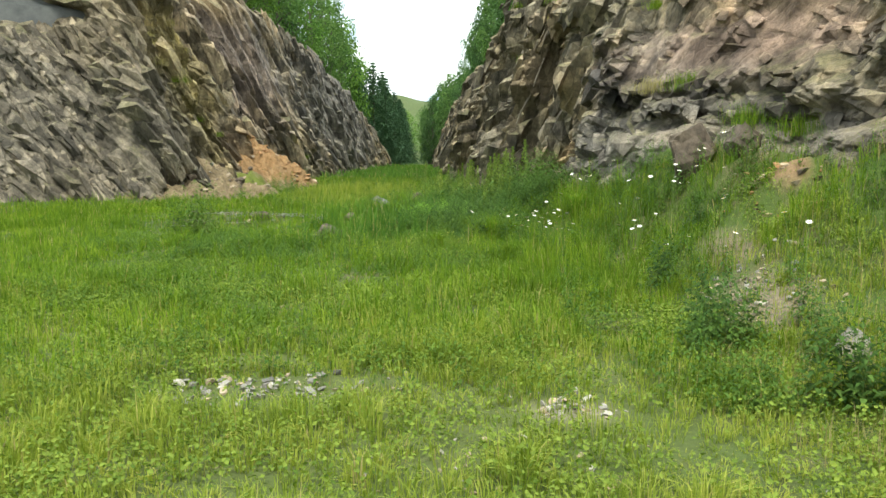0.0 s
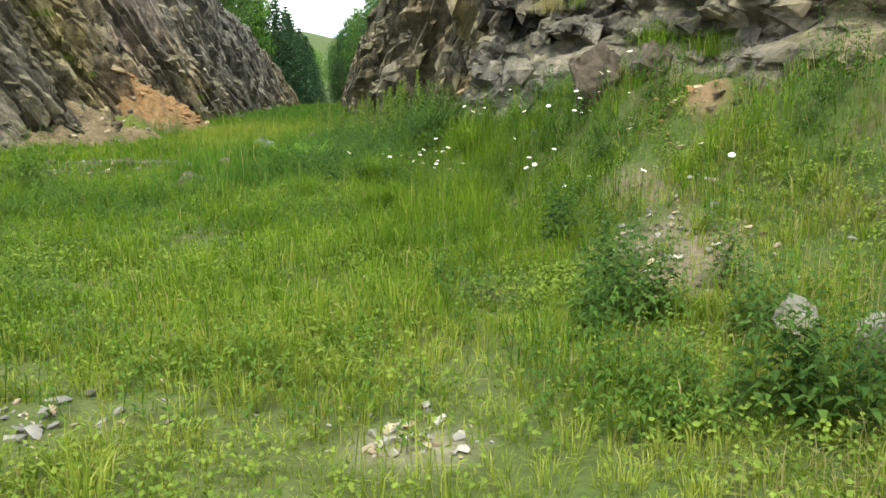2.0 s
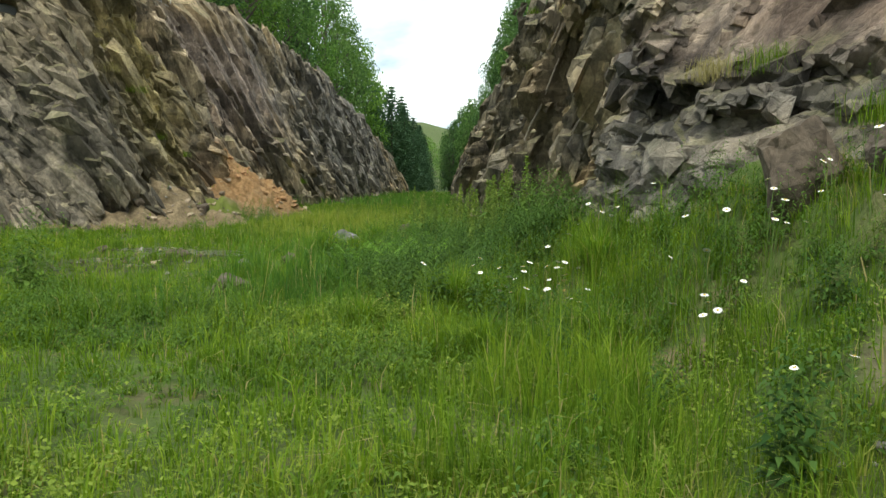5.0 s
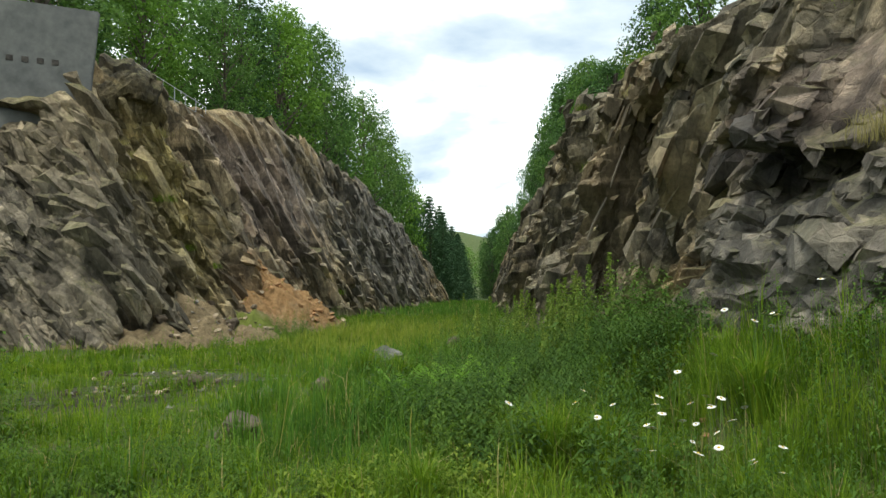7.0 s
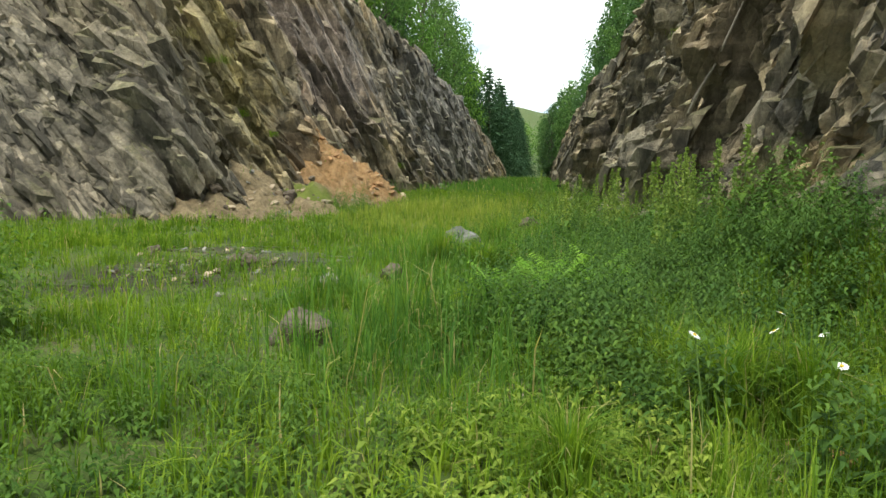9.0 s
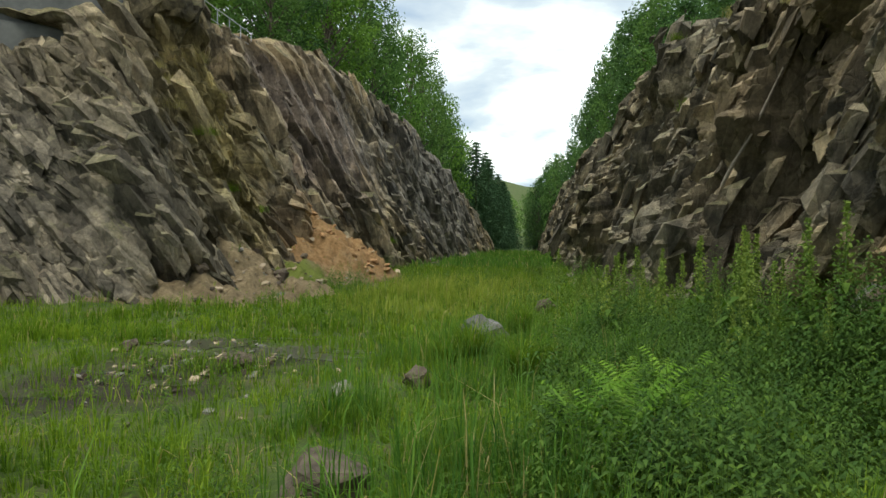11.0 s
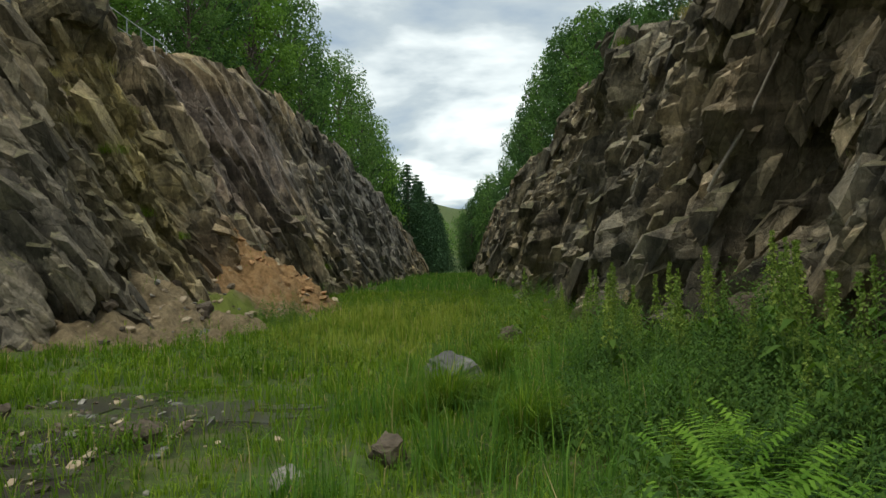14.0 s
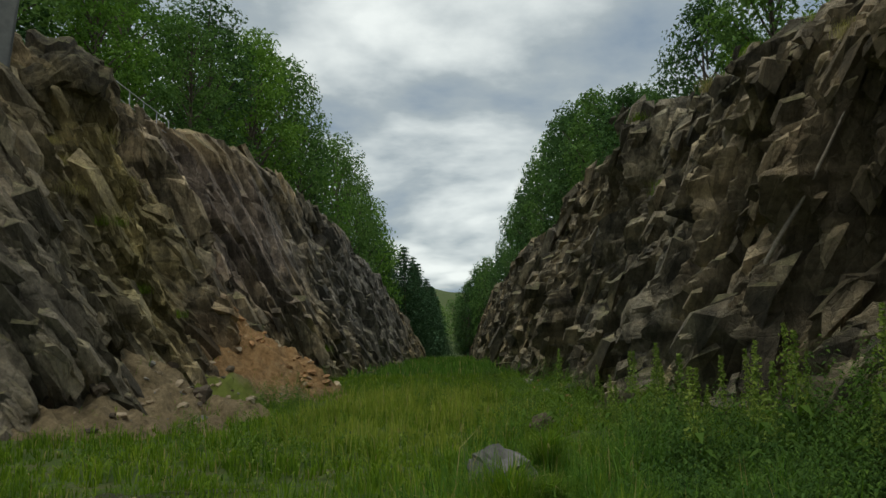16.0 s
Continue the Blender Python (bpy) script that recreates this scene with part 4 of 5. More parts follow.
lush = lambda x, y: step(5.0, 8.0, y + 1.2 * fbm(x / 2, y / 2, 451, 2) - 0.25 * x) * (0.3 + 0.7 * step(3.2, 1.0, x))
grass("short_grass", 120000, (-5.0, 4.3, 1.2, 9.8), 0.05, 0.15, 0.007, M_SHORT, "short yellow-green grass on the near ground", lambda x, y: 1 - 0.7 * lush(x, y), 0.75)
grass("meadow_grass", 135000, (-12, 4.5, 4, 25), 0.08, 0.22, 0.010, M_GRASS, "lush green meadow grass on the floor of the cut", lush, 1.0)
grass("far_meadow_grass", 70000, (-10, 3, 23, 62), 0.08, 0.2, 0.018, M_GRASS, "bright green grass along the floor of the cut", None, 0.8)
grass("distant_grass", 11000, (-10, 2, 60, 160), 0.2, 0.4, 0.05, M_SEDGE, "dark green grass at the end of the cut")
grass("side_grass", 15000, (-20, -9, 17, 31.5), 0.1, 0.24, 0.014, M_GRASS, "green grass at the foot of the left face", None, 0.8)
patch = lambda cx, cy, rx, ry: (lambda x, y: step(1.15, 0.7, np.hypot((x - cx) / rx, (y - cy) / ry) + 0.5 * fbm(x, y, 461, 3)))
grass("sedge", 22000, (-3.2, 1.6, 13, 28), 0.2, 0.45, 0.009, M_SEDGE, "tall dark green sedge in the wet middle", lambda x, y: patch(-1.0, 20.5, 1.8, 7.0)(x, y) * np.clip(0.5 + 2.5 * fbm(x / 0.9, y / 0.9, 471, 2), 0, 1), 0.8)
grass("bank_grass", 26000, (1.6, 6.0, 5, 20), 0.10, 0.28, 0.007, M_GRASS, "green grass growing on the bank", lambda x, y: np.clip(0.5 + 2.0 * fbm(x * 0.8, y * 0.8, 485, 3), 0, 1), 0.9)
grass("tall_grass", 16000, (0.4, 3.2, 9, 19), 0.16, 0.4, 0.007, M_GRASS, "tall grass at the foot of the bank", patch(1.7, 14, 1.5, 5), 0.6)
grass("dry_grass", 9000, (1.8, 6.0, 4, 20), 0.15, 0.34, 0.005, M_STRAW, "dry straw-coloured grass on the bank", lambda x, y: np.clip(0.4 + 2.5 * fbm(x * 1.2, y * 1.2, 481, 2), 0, 1), 1.0)
grass("yellow_grass", 20000, (-6, 1, 26, 46), 0.15, 0.34, 0.014, M_SHORT, "tall yellow-green grass before the scree", patch(-3.6, 36, 2.8, 9))


def low_weeds():
    n = 21000
    x, y = scattered(n, -5.5, 4.5, 1.2, 12, lambda x, y: np.clip(0.45 + 1.6 * fbm(x * 0.9, y * 0.9, 491, 3), 0, 1))
    cs, ns = [], []
    for _ in range(5):
        a = rng.uniform(0, 6.28, len(x)); r = rng.uniform(0.01, 0.06, len(x))
        cs.append(np.stack([x + np.cos(a) * r, y + np.sin(a) * r, support(x, y) + rng.uniform(0.03, 0.16, len(x))], -1))
        nn = np.stack([np.cos(a) * 0.6, np.sin(a) * 0.6, np.ones(len(x))], -1) + rng.normal(0, 0.25, (len(x), 3))
        ns.append(nn / np.linalg.norm(nn, axis=1, keepdims=True))
    me = np_mesh("low_weeds", *leaf_quads(np.concatenate(cs), np.concatenate(ns), 0.03, 0.75))
    return tagged(part("low_weeds", me, M_WEED), "low clover-like weeds among the grass", "weeds", kind="stuff")


M_WEED = leaf_material("weed_leaves", (0.08, 0.135, 0.02), (0.24, 0.30, 0.05), 1.2, 0.3)
M_FORB = leaf_material("forb_leaves", (0.033, 0.078, 0.012), (0.11, 0.18, 0.03), 0.8, 0.3)
M_FORB2 = leaf_material("dark_forb_leaves", (0.024, 0.06, 0.012), (0.08, 0.14, 0.028), 0.8, 0.25)
M_FERN = leaf_material("fern_fronds", (0.09, 0.19, 0.02), (0.22, 0.36, 0.05), 0.8, 0.4)
low_weeds()


def forb_arrays(x, y, h, leaves, size, base):
    """Upright leafy stems: arrays for stems and leaves."""
    n = len(x)
    t = np.linspace(0.12, 1.0, leaves)[None, :]
    yaw = np.arange(leaves)[None, :] * 2.4 + rng.uniform(0, 6.28, n)[:, None]
    lx, ly = rng.normal(0, 0.12, n), rng.normal(0, 0.12, n)
    r = size * (1.15 - 0.7 * t) * 0.55
    X = x[:, None] + lx[:, None] * h[:, None] * t + np.cos(yaw) * r
    Y = y[:, None] + ly[:, None] * h[:, None] * t + np.sin(yaw) * r
    Z = base[:, None] + h[:, None] * t + 0.25 * r
    c = np.stack([X, Y, Z], -1).reshape(-1, 3)
    out_dir = np.stack([np.cos(yaw), np.sin(yaw), 0.15 + 0 * yaw], -1).reshape(-1, 3)
    side = np.stack([-np.sin(yaw), np.cos(yaw), 0 * yaw], -1).reshape(-1, 3)
    s = np.broadcast_to(size * (1.2 - 0.7 * t), (n, leaves)).reshape(-1)[:, None] * rng.uniform(0.7, 1.25, (n * leaves, 1))
    V = np.stack([c - out_dir * s * 0.5, c + side * s * 0.14 + (0, 0, 0.012), c + out_dir * s * 0.5 - np.array([0, 0, 0.25]) * s, c - side * s * 0.14 + (0, 0, 0.012)], 1).reshape(-1, 3)
    top = np.stack([x + lx * h, y + ly * h, base + h], -1)
    foot = np.stack([x, y, base - 0.03], -1)
    w = np.array([0.002, 0, 0]); w2 = np.array([0, 0.002, 0])
    S = np.stack([foot - w, foot + w, top + w * 0.4, top - w * 0.4, foot - w2, foot + w2, top + w2 * 0.4, top - w2 * 0.4], 1).reshape(-1, 3)
    return np.concatenate([V, S]), np.arange(len(V) + len(S)).reshape(-1, 4)


def forb_mass(name, n, box, hmin, hmax, leaves, size, material, label, weight):
    x, y = scattered(n, *box, weight)
    h = rng.uniform(hmin, hmax, len(x)) * (0.45 + 1.25 * np.clip(0.5 + 1.2 * fbm(x / 0.7, y / 0.7, 501, 3), 0, 1))
    return tagged(part(name, np_mesh(name, *forb_arrays(x, y, h, leaves, size, support(x, y))), material), label, "wild plants", kind="stuff")


forb_mass("tall_weeds", 1900, (-1.2, 2.4, 14, 30), 0.25, 0.62, 20, 0.15, M_FORB2, "dense dark green leafy weeds in the middle", patch(0.8, 20.5, 1.5, 7.5))
forb_mass("green_weeds", 1500, (-1.4, 2.4, 13.5, 30), 0.2, 0.6, 16, 0.12, M_FORB, "fresh green weeds mixed into the thicket", patch(0.7, 20.5, 1.7, 7.5))
forb_mass("bank_weeds", 2600, (1.2, 5.2, 5, 20), 0.25, 0.55, 16, 0.09, M_FORB, "green leafy weeds growing on the bank", lambda x, y: np.clip(0.45 + 2 * fbm(x, y, 511, 2), 0, 1))
forb_mass("meadow_weeds", 5200, (-8, 1.5, 5, 24), 0.12, 0.36, 12, 0.085, M_FORB, "scattered green weeds in the meadow", lambda x, y: np.clip(0.25 + 2.2 * fbm(x / 1.5, y / 1.5, 521, 2), 0, 1))
forb_mass("leafy_weeds", 420, (-4.2, -1.4, 12.6, 15.4), 0.14, 0.32, 14, 0.10, M_FORB, "low leafy weeds in the near meadow", None)
forb_mass("broad_weeds", 130, (-1.1, 0.6, 13.0, 14.6), 0.12, 0.26, 12, 0.14, M_WEED, "fresh broad-leaved weeds in the near meadow", None)
forb_mass("floor_weeds", 900, (-7, 1, 24.5, 44), 0.15, 0.35, 12, 0.13, M_WEED, "bright green weeds on the damp floor", lambda x, y: np.clip(0.2 + 2.4 * fbm(x / 1.3, y / 1.3, 541, 2), 0, 1))
forb_mass("far_weeds", 1800, (-8, 2, 26, 55), 0.25, 0.6, 12, 0.14, M_FORB, "green weeds along the far floor", lambda x, y: np.clip(0.3 + 1.2 * step(-2, 1.0, x) + 2 * fbm(x / 1.5, y / 1.5, 531, 2), 0, 1))

# ---------- stones and boulders ----------
M_GREY = plain_material("grey_stone", (0.11, 0.106, 0.095), (0.28, 0.27, 0.24), 7, 0.85, 0.6, 0.04)
M_BROWN = plain_material("brown_stone", (0.05, 0.04, 0.03), (0.16, 0.128, 0.095), 8, 0.9, 0.7, 0.05)
M_DARK = plain_material("dark_stone", (0.016, 0.015, 0.014), (0.085, 0.076, 0.066), 4, 0.75, 0.7, 0.08)
M_TAN = plain_material("tan_stone", (0.26, 0.205, 0.14), (0.46, 0.38, 0.27), 9, 0.9, 0.5, 0.03)
M_ORANGE = plain_material("orange_stone", (0.24, 0.13, 0.06), (0.46, 0.28, 0.14), 9, 0.9, 0.5, 0.03)
M_PALE = plain_material("pale_stone", (0.24, 0.225, 0.20), (0.44, 0.42, 0.37), 9, 0.9, 0.5, 0.03)


def rock_bm(size, seed, points=16, detail=0, rough=0.06):
    """An angular stone: the hull of random points, with worn edges and, for large ones, a rough skin."""
    r = random.Random(seed)
    bm = bmesh.new()
    for _ in range(points):
        d = Vector((r.gauss(0, 1), r.gauss(0, 1), r.gauss(0, 1))).normalized() * r.uniform(0.8, 1.0)
        bm.verts.new((d.x * size[0] / 2, d.y * size[1] / 2, d.z * size[2] / 2))
    res = bmesh.ops.convex_hull(bm, input=bm.verts)
    bmesh.ops.delete(bm, geom=list({g for g in res["geom_interior"] + res["geom_unused"] if isinstance(g, bmesh.types.BMVert)}), context="VERTS")
    if detail:
        bmesh.ops.triangulate(bm, faces=list(bm.faces))
        bmesh.ops.subdivide_edges(bm, edges=list(bm.edges), cuts=detail, use_grid_fill=True)
        k = 2.2 / max(size)
        for v in bm.verts:
            n = noise.fractal(v.co * k * 1.3 + Vector((seed, 0, 0)), 1.0, 2.0, 4) + 0.6 * noise.cell(v.co * k * 2.0 + Vector((0, seed, 0)))
            v.co *= 1 + max(-0.3, min(0.3, n * rough * 2.6))
    bmesh.ops.recalc_face_normals(bm, faces=list(bm.faces))
    return bm


def boulder(name, x, y, size, seed, material, label, turn=0.0, sunk=0.25, z=None, tilt=(0, 0), detail=3, category="boulder"):
    ob = part(name, rock_bm(size, seed, 22, detail), material)
    h = (float(support(x, y)) if z is None else z) + size[2] * (0.5 - sunk)
    ob.matrix_basis = pose(x, y, h, tilt[0], tilt[1], turn)
    return tagged(ob, label, category)


boulder("boulder", -2.3, 16.65, (0.74, 0.6, 0.40), 3, M_BROWN, "low brown mossy boulder lying in the grass", 20)
boulder("boulder", -1.86, 24.6, (0.95, 0.7, 0.66), 17, M_GREY, "angular pale grey boulder among the sedge", -12, 0.28)
boulder("boulder", -4.7, 21.3, (0.55, 0.38, 0.36), 8, M_BROWN, "grey-brown flat-topped rock beside the puddle", 10)
boulder("boulder", -2.9, 19.5, (0.30, 0.28, 0.32), 11, M_GREY, "rounded pale stone half hidden in grass", 0, 0.2)
boulder("boulder", -2.28, 20.3, (0.34, 0.3, 0.36), 13, M_BROWN, "reddish brown rounded stone in the grass", 40, 0.2)
boulder("boulder", 3.8, 12.7, (0.9, 0.85, 1.1), 17, M_BROWN, "large grey boulder on the grassy bank", 25, 0.38, tilt=(0, 14))
boulder("boulder", 4.3, 12.0, (0.7, 0.6, 0.6), 18, M_BROWN, "brown broken rock on the grassy bank", 70, 0.3)
boulder("boulder", 3.05, 6.0, (0.34, 0.3, 0.5), 19, M_GREY, "upright pale grey rock on the bank", 15, 0.25)
boulder("boulder", 3.3, 5.6, (0.42, 0.36, 0.36), 20, M_GREY, "weathered grey rock on the bank", 60, 0.25)
boulder("boulder", -0.92, 30.5, (0.6, 0.45, 0.45), 23, M_BROWN, "dark brown rock in the far grass", 35, 0.2)
boulder("boulder", 0.33, 26.8, (0.55, 0.5, 0.3), 24, M_PALE, "flat pale slab among tall weeds", 5, 0.2)
boulder("boulder", 1.35, 15.8, (0.26, 0.22, 0.26), 26, M_ORANGE, "small orange-brown stone in the grass", 5, 0.2)
boulder("boulder", 1.3, 14.25, (0.22, 0.2, 0.18), 27, M_ORANGE, "small reddish stone in the grass", 5, 0.2)
boulder("boulder", -6.9, 22.8, (0.36, 0.3, 0.28), 28, M_BROWN, "grey stone in the grass beyond the puddle", 5, 0.2)
for i, (x, y, s) in enumerate([(-8.6, 35.0, 0.62), (-8.15, 35.5, 0.45), (-8.5, 34.4, 0.32), (-8.1, 34.8, 0.28), (-9.6, 31.6, 0.5), (-8.9, 38.4, 0.36)]):
    boulder("fallen_rock", x, y, (s, s * 0.8, s * 0.75), 31 + i, M_BROWN, "fallen brown rock at the toe of the scree", i * 50, 0.25, category="rock")
for i, (s, z, d) in enumerate([(36.2, 9.0, (2.4, 2.8, 3.4)), (38.2, 9.4, (1.6, 1.8, 1.9))]):
    p = face_point(1, s, z)
    ob = part("crest_boulder", rock_bm(d, 51 + i, 20, 7, 0.13), M_LEFT)
    ob.matrix_basis = pose(p.x - 0.7, p.y, z - 0.3, 12, 18, 30)
    tagged(ob, "huge dark overhanging boulder on the brow of the face", "boulder")
for i, (s, z, d, mat) in enumerate([(17.4, 3.2, (0.7, 0.9, 0.55), M_DARK), (20.6, 0.9, (1.1, 1.6, 1.1), M_BROWN), (22.4, 0.6, (1.0, 1.4, 0.9), M_GREY), (24.6, 0.6, (1.2, 1.8, 1.0), M_BROWN), (27.6, 0.5, (1.2, 1.5, 1.1), M_BROWN), (33, 0.3, (1.0, 1.2, 0.8), M_GREY), (47.5, 0.3, (1.4, 1.8, 0.7), M_ORANGE)]):
    p = face_point(-1, s, z)
    ob = part("jutting_rock", rock_bm(d, 61 + i, 18, 3, 0.08), mat)
    ob.matrix_basis = pose(p.x + 0.1, p.y, p.z, 10 * i, 8, 40 * i)
    tagged(ob, "angular rock block jutting from the rock face", "rock", "jutting rocks")

pebble_meshes = {}
for mat in (M_GREY, M_TAN, M_ORANGE, M_PALE, M_BROWN):
    pebble_meshes[mat.name] = []
    for k in range(3):
        me = bpy.data.meshes.new("stone")
        bm = rock_bm((1.0, 0.8, 0.55), 100 + k, 11); bm.to_mesh(me); bm.free()
        me.materials.append(mat)
        pebble_meshes[mat.name].append(me)


def stones(parent, mats, n, spot, smin, smax, seed):
    """Loose stones lying on a surface; spot gives a place from two numbers."""
    r = random.Random(seed)
    for i in range(n):
        x, y = spot(r)
        s = smin + (smax - smin) * r.random() ** 2.2
        ob = new("stone", r.choice(pebble_meshes[r.choice(mats).name]))
        ob.parent = parent
        ob.matrix_basis = Matrix.LocRotScale((x, y, float(support(x, y)) + s * 0.12), Euler((r.uniform(-0.5, 0.5), r.uniform(-0.5, 0.5), r.uniform(0, 6.3))), (s, s, s))


def orange_spot(r):
    while True:
        x, y = r.uniform(-11, -7), r.uniform(40.5, 50)
        if scree_z(np.array(x), np.array(y)) > 0.1:
            return x, y


def tan_spot(r):
    while True:
        x, y = r.uniform(-11, -7.2), r.uniform(30, 40)
        if scree_z(np.array(x), np.array(y)) > 0.05:
            return x, y


stones(scree, [M_ORANGE, M_ORANGE, M_ORANGE, M_TAN], 280, orange_spot, 0.10, 0.5, 1)
stones(scree, [M_TAN, M_TAN, M_BROWN, M_GREY], 230, tan_spot, 0.06, 0.34, 2)
stones(ground, [M_GREY, M_BROWN, M_BROWN, M_TAN], 190, lambda r: (r.gauss(-5.3, 0.8), r.gauss(21.2, 1.2)), 0.04, 0.2, 3)
stones(ground, [M_PALE, M_GREY, M_GREY, M_TAN], 150, lambda r: (r.gauss(-1.25, 0.38), r.gauss(5.6, 0.17)), 0.02, 0.13, 4)
stones(ground, [M_GREY, M_BROWN], 30, lambda r: (r.gauss(-2.9, 0.2), r.gauss(8.0, 0.15)), 0.03, 0.14, 15)
stones(ground, [M_PALE, M_TAN], 60, lambda r: (r.uniform(-3, 3), r.uniform(3.6, 7.5)), 0.02, 0.06, 16)
stones(ground, [M_PALE, M_PALE, M_TAN], 60, lambda r: (r.gauss(0.82, 0.15), r.gauss(5.2, 0.13)), 0.02, 0.10, 5)
stones(ground, [M_PALE, M_TAN], 26, lambda r: (r.gauss(0.25, 0.5), r.gauss(4.2, 0.35)), 0.03, 0.08, 6)
stones(ground, [M_TAN, M_GREY, M_BROWN, M_PALE], 300, lambda r: (r.gauss(3.2, 0.32), r.gauss(8.3, 0.95)), 0.025, 0.12, 7)
stones(ground, [M_TAN, M_BROWN], 40, lambda r: (r.gauss(2.6, 0.18), r.gauss(11.7, 0.25)), 0.03, 0.12, 8)
stones(ground, [M_ORANGE, M_TAN], 40, lambda r: (r.gauss(1.5, 0.2), r.gauss(15.2, 0.4)), 0.04, 0.16, 9)
stones(ground, [M_ORANGE, M_TAN, M_BROWN], 60, lambda r: (r.gauss(4.4, 0.3), r.gauss(10.5, 0.6)), 0.04, 0.2, 12)
stones(ground, [M_BROWN, M_TAN], 24, lambda r: (r.gauss(-0.5, 0.16), r.gauss(15.35, 0.12)), 0.03, 0.09, 13)
stones(ground, [M_BROWN, M_GREY, M_TAN], 45, lambda r: (r.gauss(-6.1, 0.4), r.gauss(23.8, 0.25)), 0.04, 0.18, 14)
stones(ground, [M_GREY, M_BROWN, M_ORANGE], 60, lambda r: (0.6 + r.gauss(0, 0.5), r.uniform(36, 56)), 0.1, 0.5, 10)
stones(ground, [M_GREY, M_BROWN], 40, lambda r: (-9.0 + r.gauss(0, 0.4), r.uniform(50, 110)), 0.2, 0.8, 11)

# ---------- water ----------
def water_material():
    m, nt, b, geo = base_material("puddle_water", 0.32)
    n = tex(nt, 22, 2, 0.5, geo.outputs["Position"])
    r = ramp(nt, [(0.35, (0.018, 0.016, 0.010)), (0.7, (0.05, 0.045, 0.025))]); nt.links.new(n.outputs["Fac"], r.inputs[0])
    nt.links.new(r.outputs[0], b.inputs["Base Color"])
    b.inputs["Specular IOR Level"].default_value = 1.0
    add_bump(nt, b, n.outputs["Fac"], 0.3, 0.01)
    return m


M_WATER = water_material()


def puddle(x, y, rx, ry, seed):
    r = random.Random(seed)
    n = 48
    ring = []
    for i in range(n):
        a = 2 * math.pi * i / n
        k = 1 + 0.45 * noise.noise(Vector((math.cos(a) * 1.6 + seed, math.sin(a) * 1.6, 0.3))) + 0.3 * noise.noise(Vector((math.cos(a) * 5, math.sin(a) * 5 + seed, 2)))
        ring.append((rx * k * math.cos(a), ry * k * math.sin(a)))
    bm = bmesh.new()
    top = [bm.verts.new((px, py, 0)) for px, py in ring]
    low = [bm.verts.new((px * 1.04, py * 1.04, -0.06)) for px, py in ring]
    bm.faces.new(top)
    for i in range(n):
        bm.faces.new((low[i], low[(i + 1) % n], top[(i + 1) % n], top[i]))
    ob = part("puddle", bm, M_WATER)
    ob.location = (x, y, float(np.mean(ground_z(np.array([x - rx / 2, x, x + rx / 2]), np.array([y, y, y])))) + 0.020)
    return tagged(ob, "shallow muddy puddle reflecting the sky", "puddle", "puddles", "structure")


for i, (x, y, rx, ry) in enumerate([(-5.95, 23.7, 0.5, 0.7), (-4.68, 23.0, 0.5, 0.5), (-5.35, 22.6, 0.35, 0.3), (-4.0, 22.5, 0.5, 0.3), (-6.5, 23.7, 0.35, 0.3), (-4.3, 23.4, 0.35, 0.2), (-6.3, 21.2, 0.4, 0.35), (-5.0, 20.2, 0.3, 0.2), (-6.1, 19.4, 0.4, 0.22), (-3.7, 23.1, 0.3, 0.15), (-5.0, 24.5, 0.5, 0.12)]):
    puddle(x, y, rx, ry, i * 3 + 1)

# ---------- flowers, ferns and tall weeds ----------
M_PETAL = plain_material("white_petals", (0.72, 0.72, 0.68), (0.84, 0.84, 0.80), 30, 0.7, 0.0)
M_DISC = plain_material("yellow_disc", (0.50, 0.34, 0.03), (0.62, 0.44, 0.05), 30, 0.8, 0.0)
M_STEM = plain_material("green_stems", (0.08, 0.14, 0.03), (0.14, 0.22, 0.05), 20, 0.7, 0.0)
M_SPIKE = leaf_material("seed_spikes", (0.10, 0.16, 0.03), (0.24, 0.30, 0.07), 3.0, 0.3)


def daisy(seed):
    r = random.Random(seed)
    root = new("daisy")
    h = 0.55
    bx, by = r.uniform(-0.06, 0.06), r.uniform(-0.06, 0.06)
    v, q = tube([(0, 0, -0.03), (bx * 0.3, by * 0.3, h * 0.5), (bx, by, h)], [0.0035, 0.003, 0.0025], 4)
    part("stem", np_mesh("stem", v, q), M_STEM, root)
    n = 13
    tilt = Matrix.Rotation(r.uniform(0.2, 0.7), 4, (math.cos(seed), math.sin(seed), 0))
    bm, bd = bmesh.new(), bmesh.new()
    for i in range(n):
        a = 2 * math.pi * i / n
        rot = Matrix.Translation((bx, by, h)) @ tilt @ Matrix.Rotation(a, 4, "Z")
        pts = [(0.006, -0.003, 0), (0.02, -0.0065, 0.002), (0.029, 0, -0.001), (0.02, 0.0065, 0.002), (0.006, 0.003, 0)]
        bm.faces.new([bm.verts.new(rot @ Vector(p)) for p in pts])
    bmesh.ops.create_uvsphere(bd, u_segments=8, v_segments=5, radius=0.009, matrix=Matrix.Translation((bx, by, h + 0.002)) @ tilt @ Matrix.Diagonal((1, 1, 0.55, 1)))
    part("petals", bm, M_PETAL, root, "white petals")
    part("disc", bd, M_DISC, root, "yellow disc")
    return root


def spread_copies(models, spots, label, category, group, scale=(0.85, 1.2), seed=5):
    r = random.Random(seed)
    for i, (x, y) in enumerate(spots):
        model = models[i % len(models)]
        m = pose(x, y, float(support(x, y)), 0, 0, r.uniform(0, 360))
        ob = model if i < len(models) else copy_thing(model, m)
        if i < len(models):
            ob.matrix_basis = m
        k = r.uniform(*scale)
        ob.scale = (k, k, k)
        tagged(ob, label, category, group)


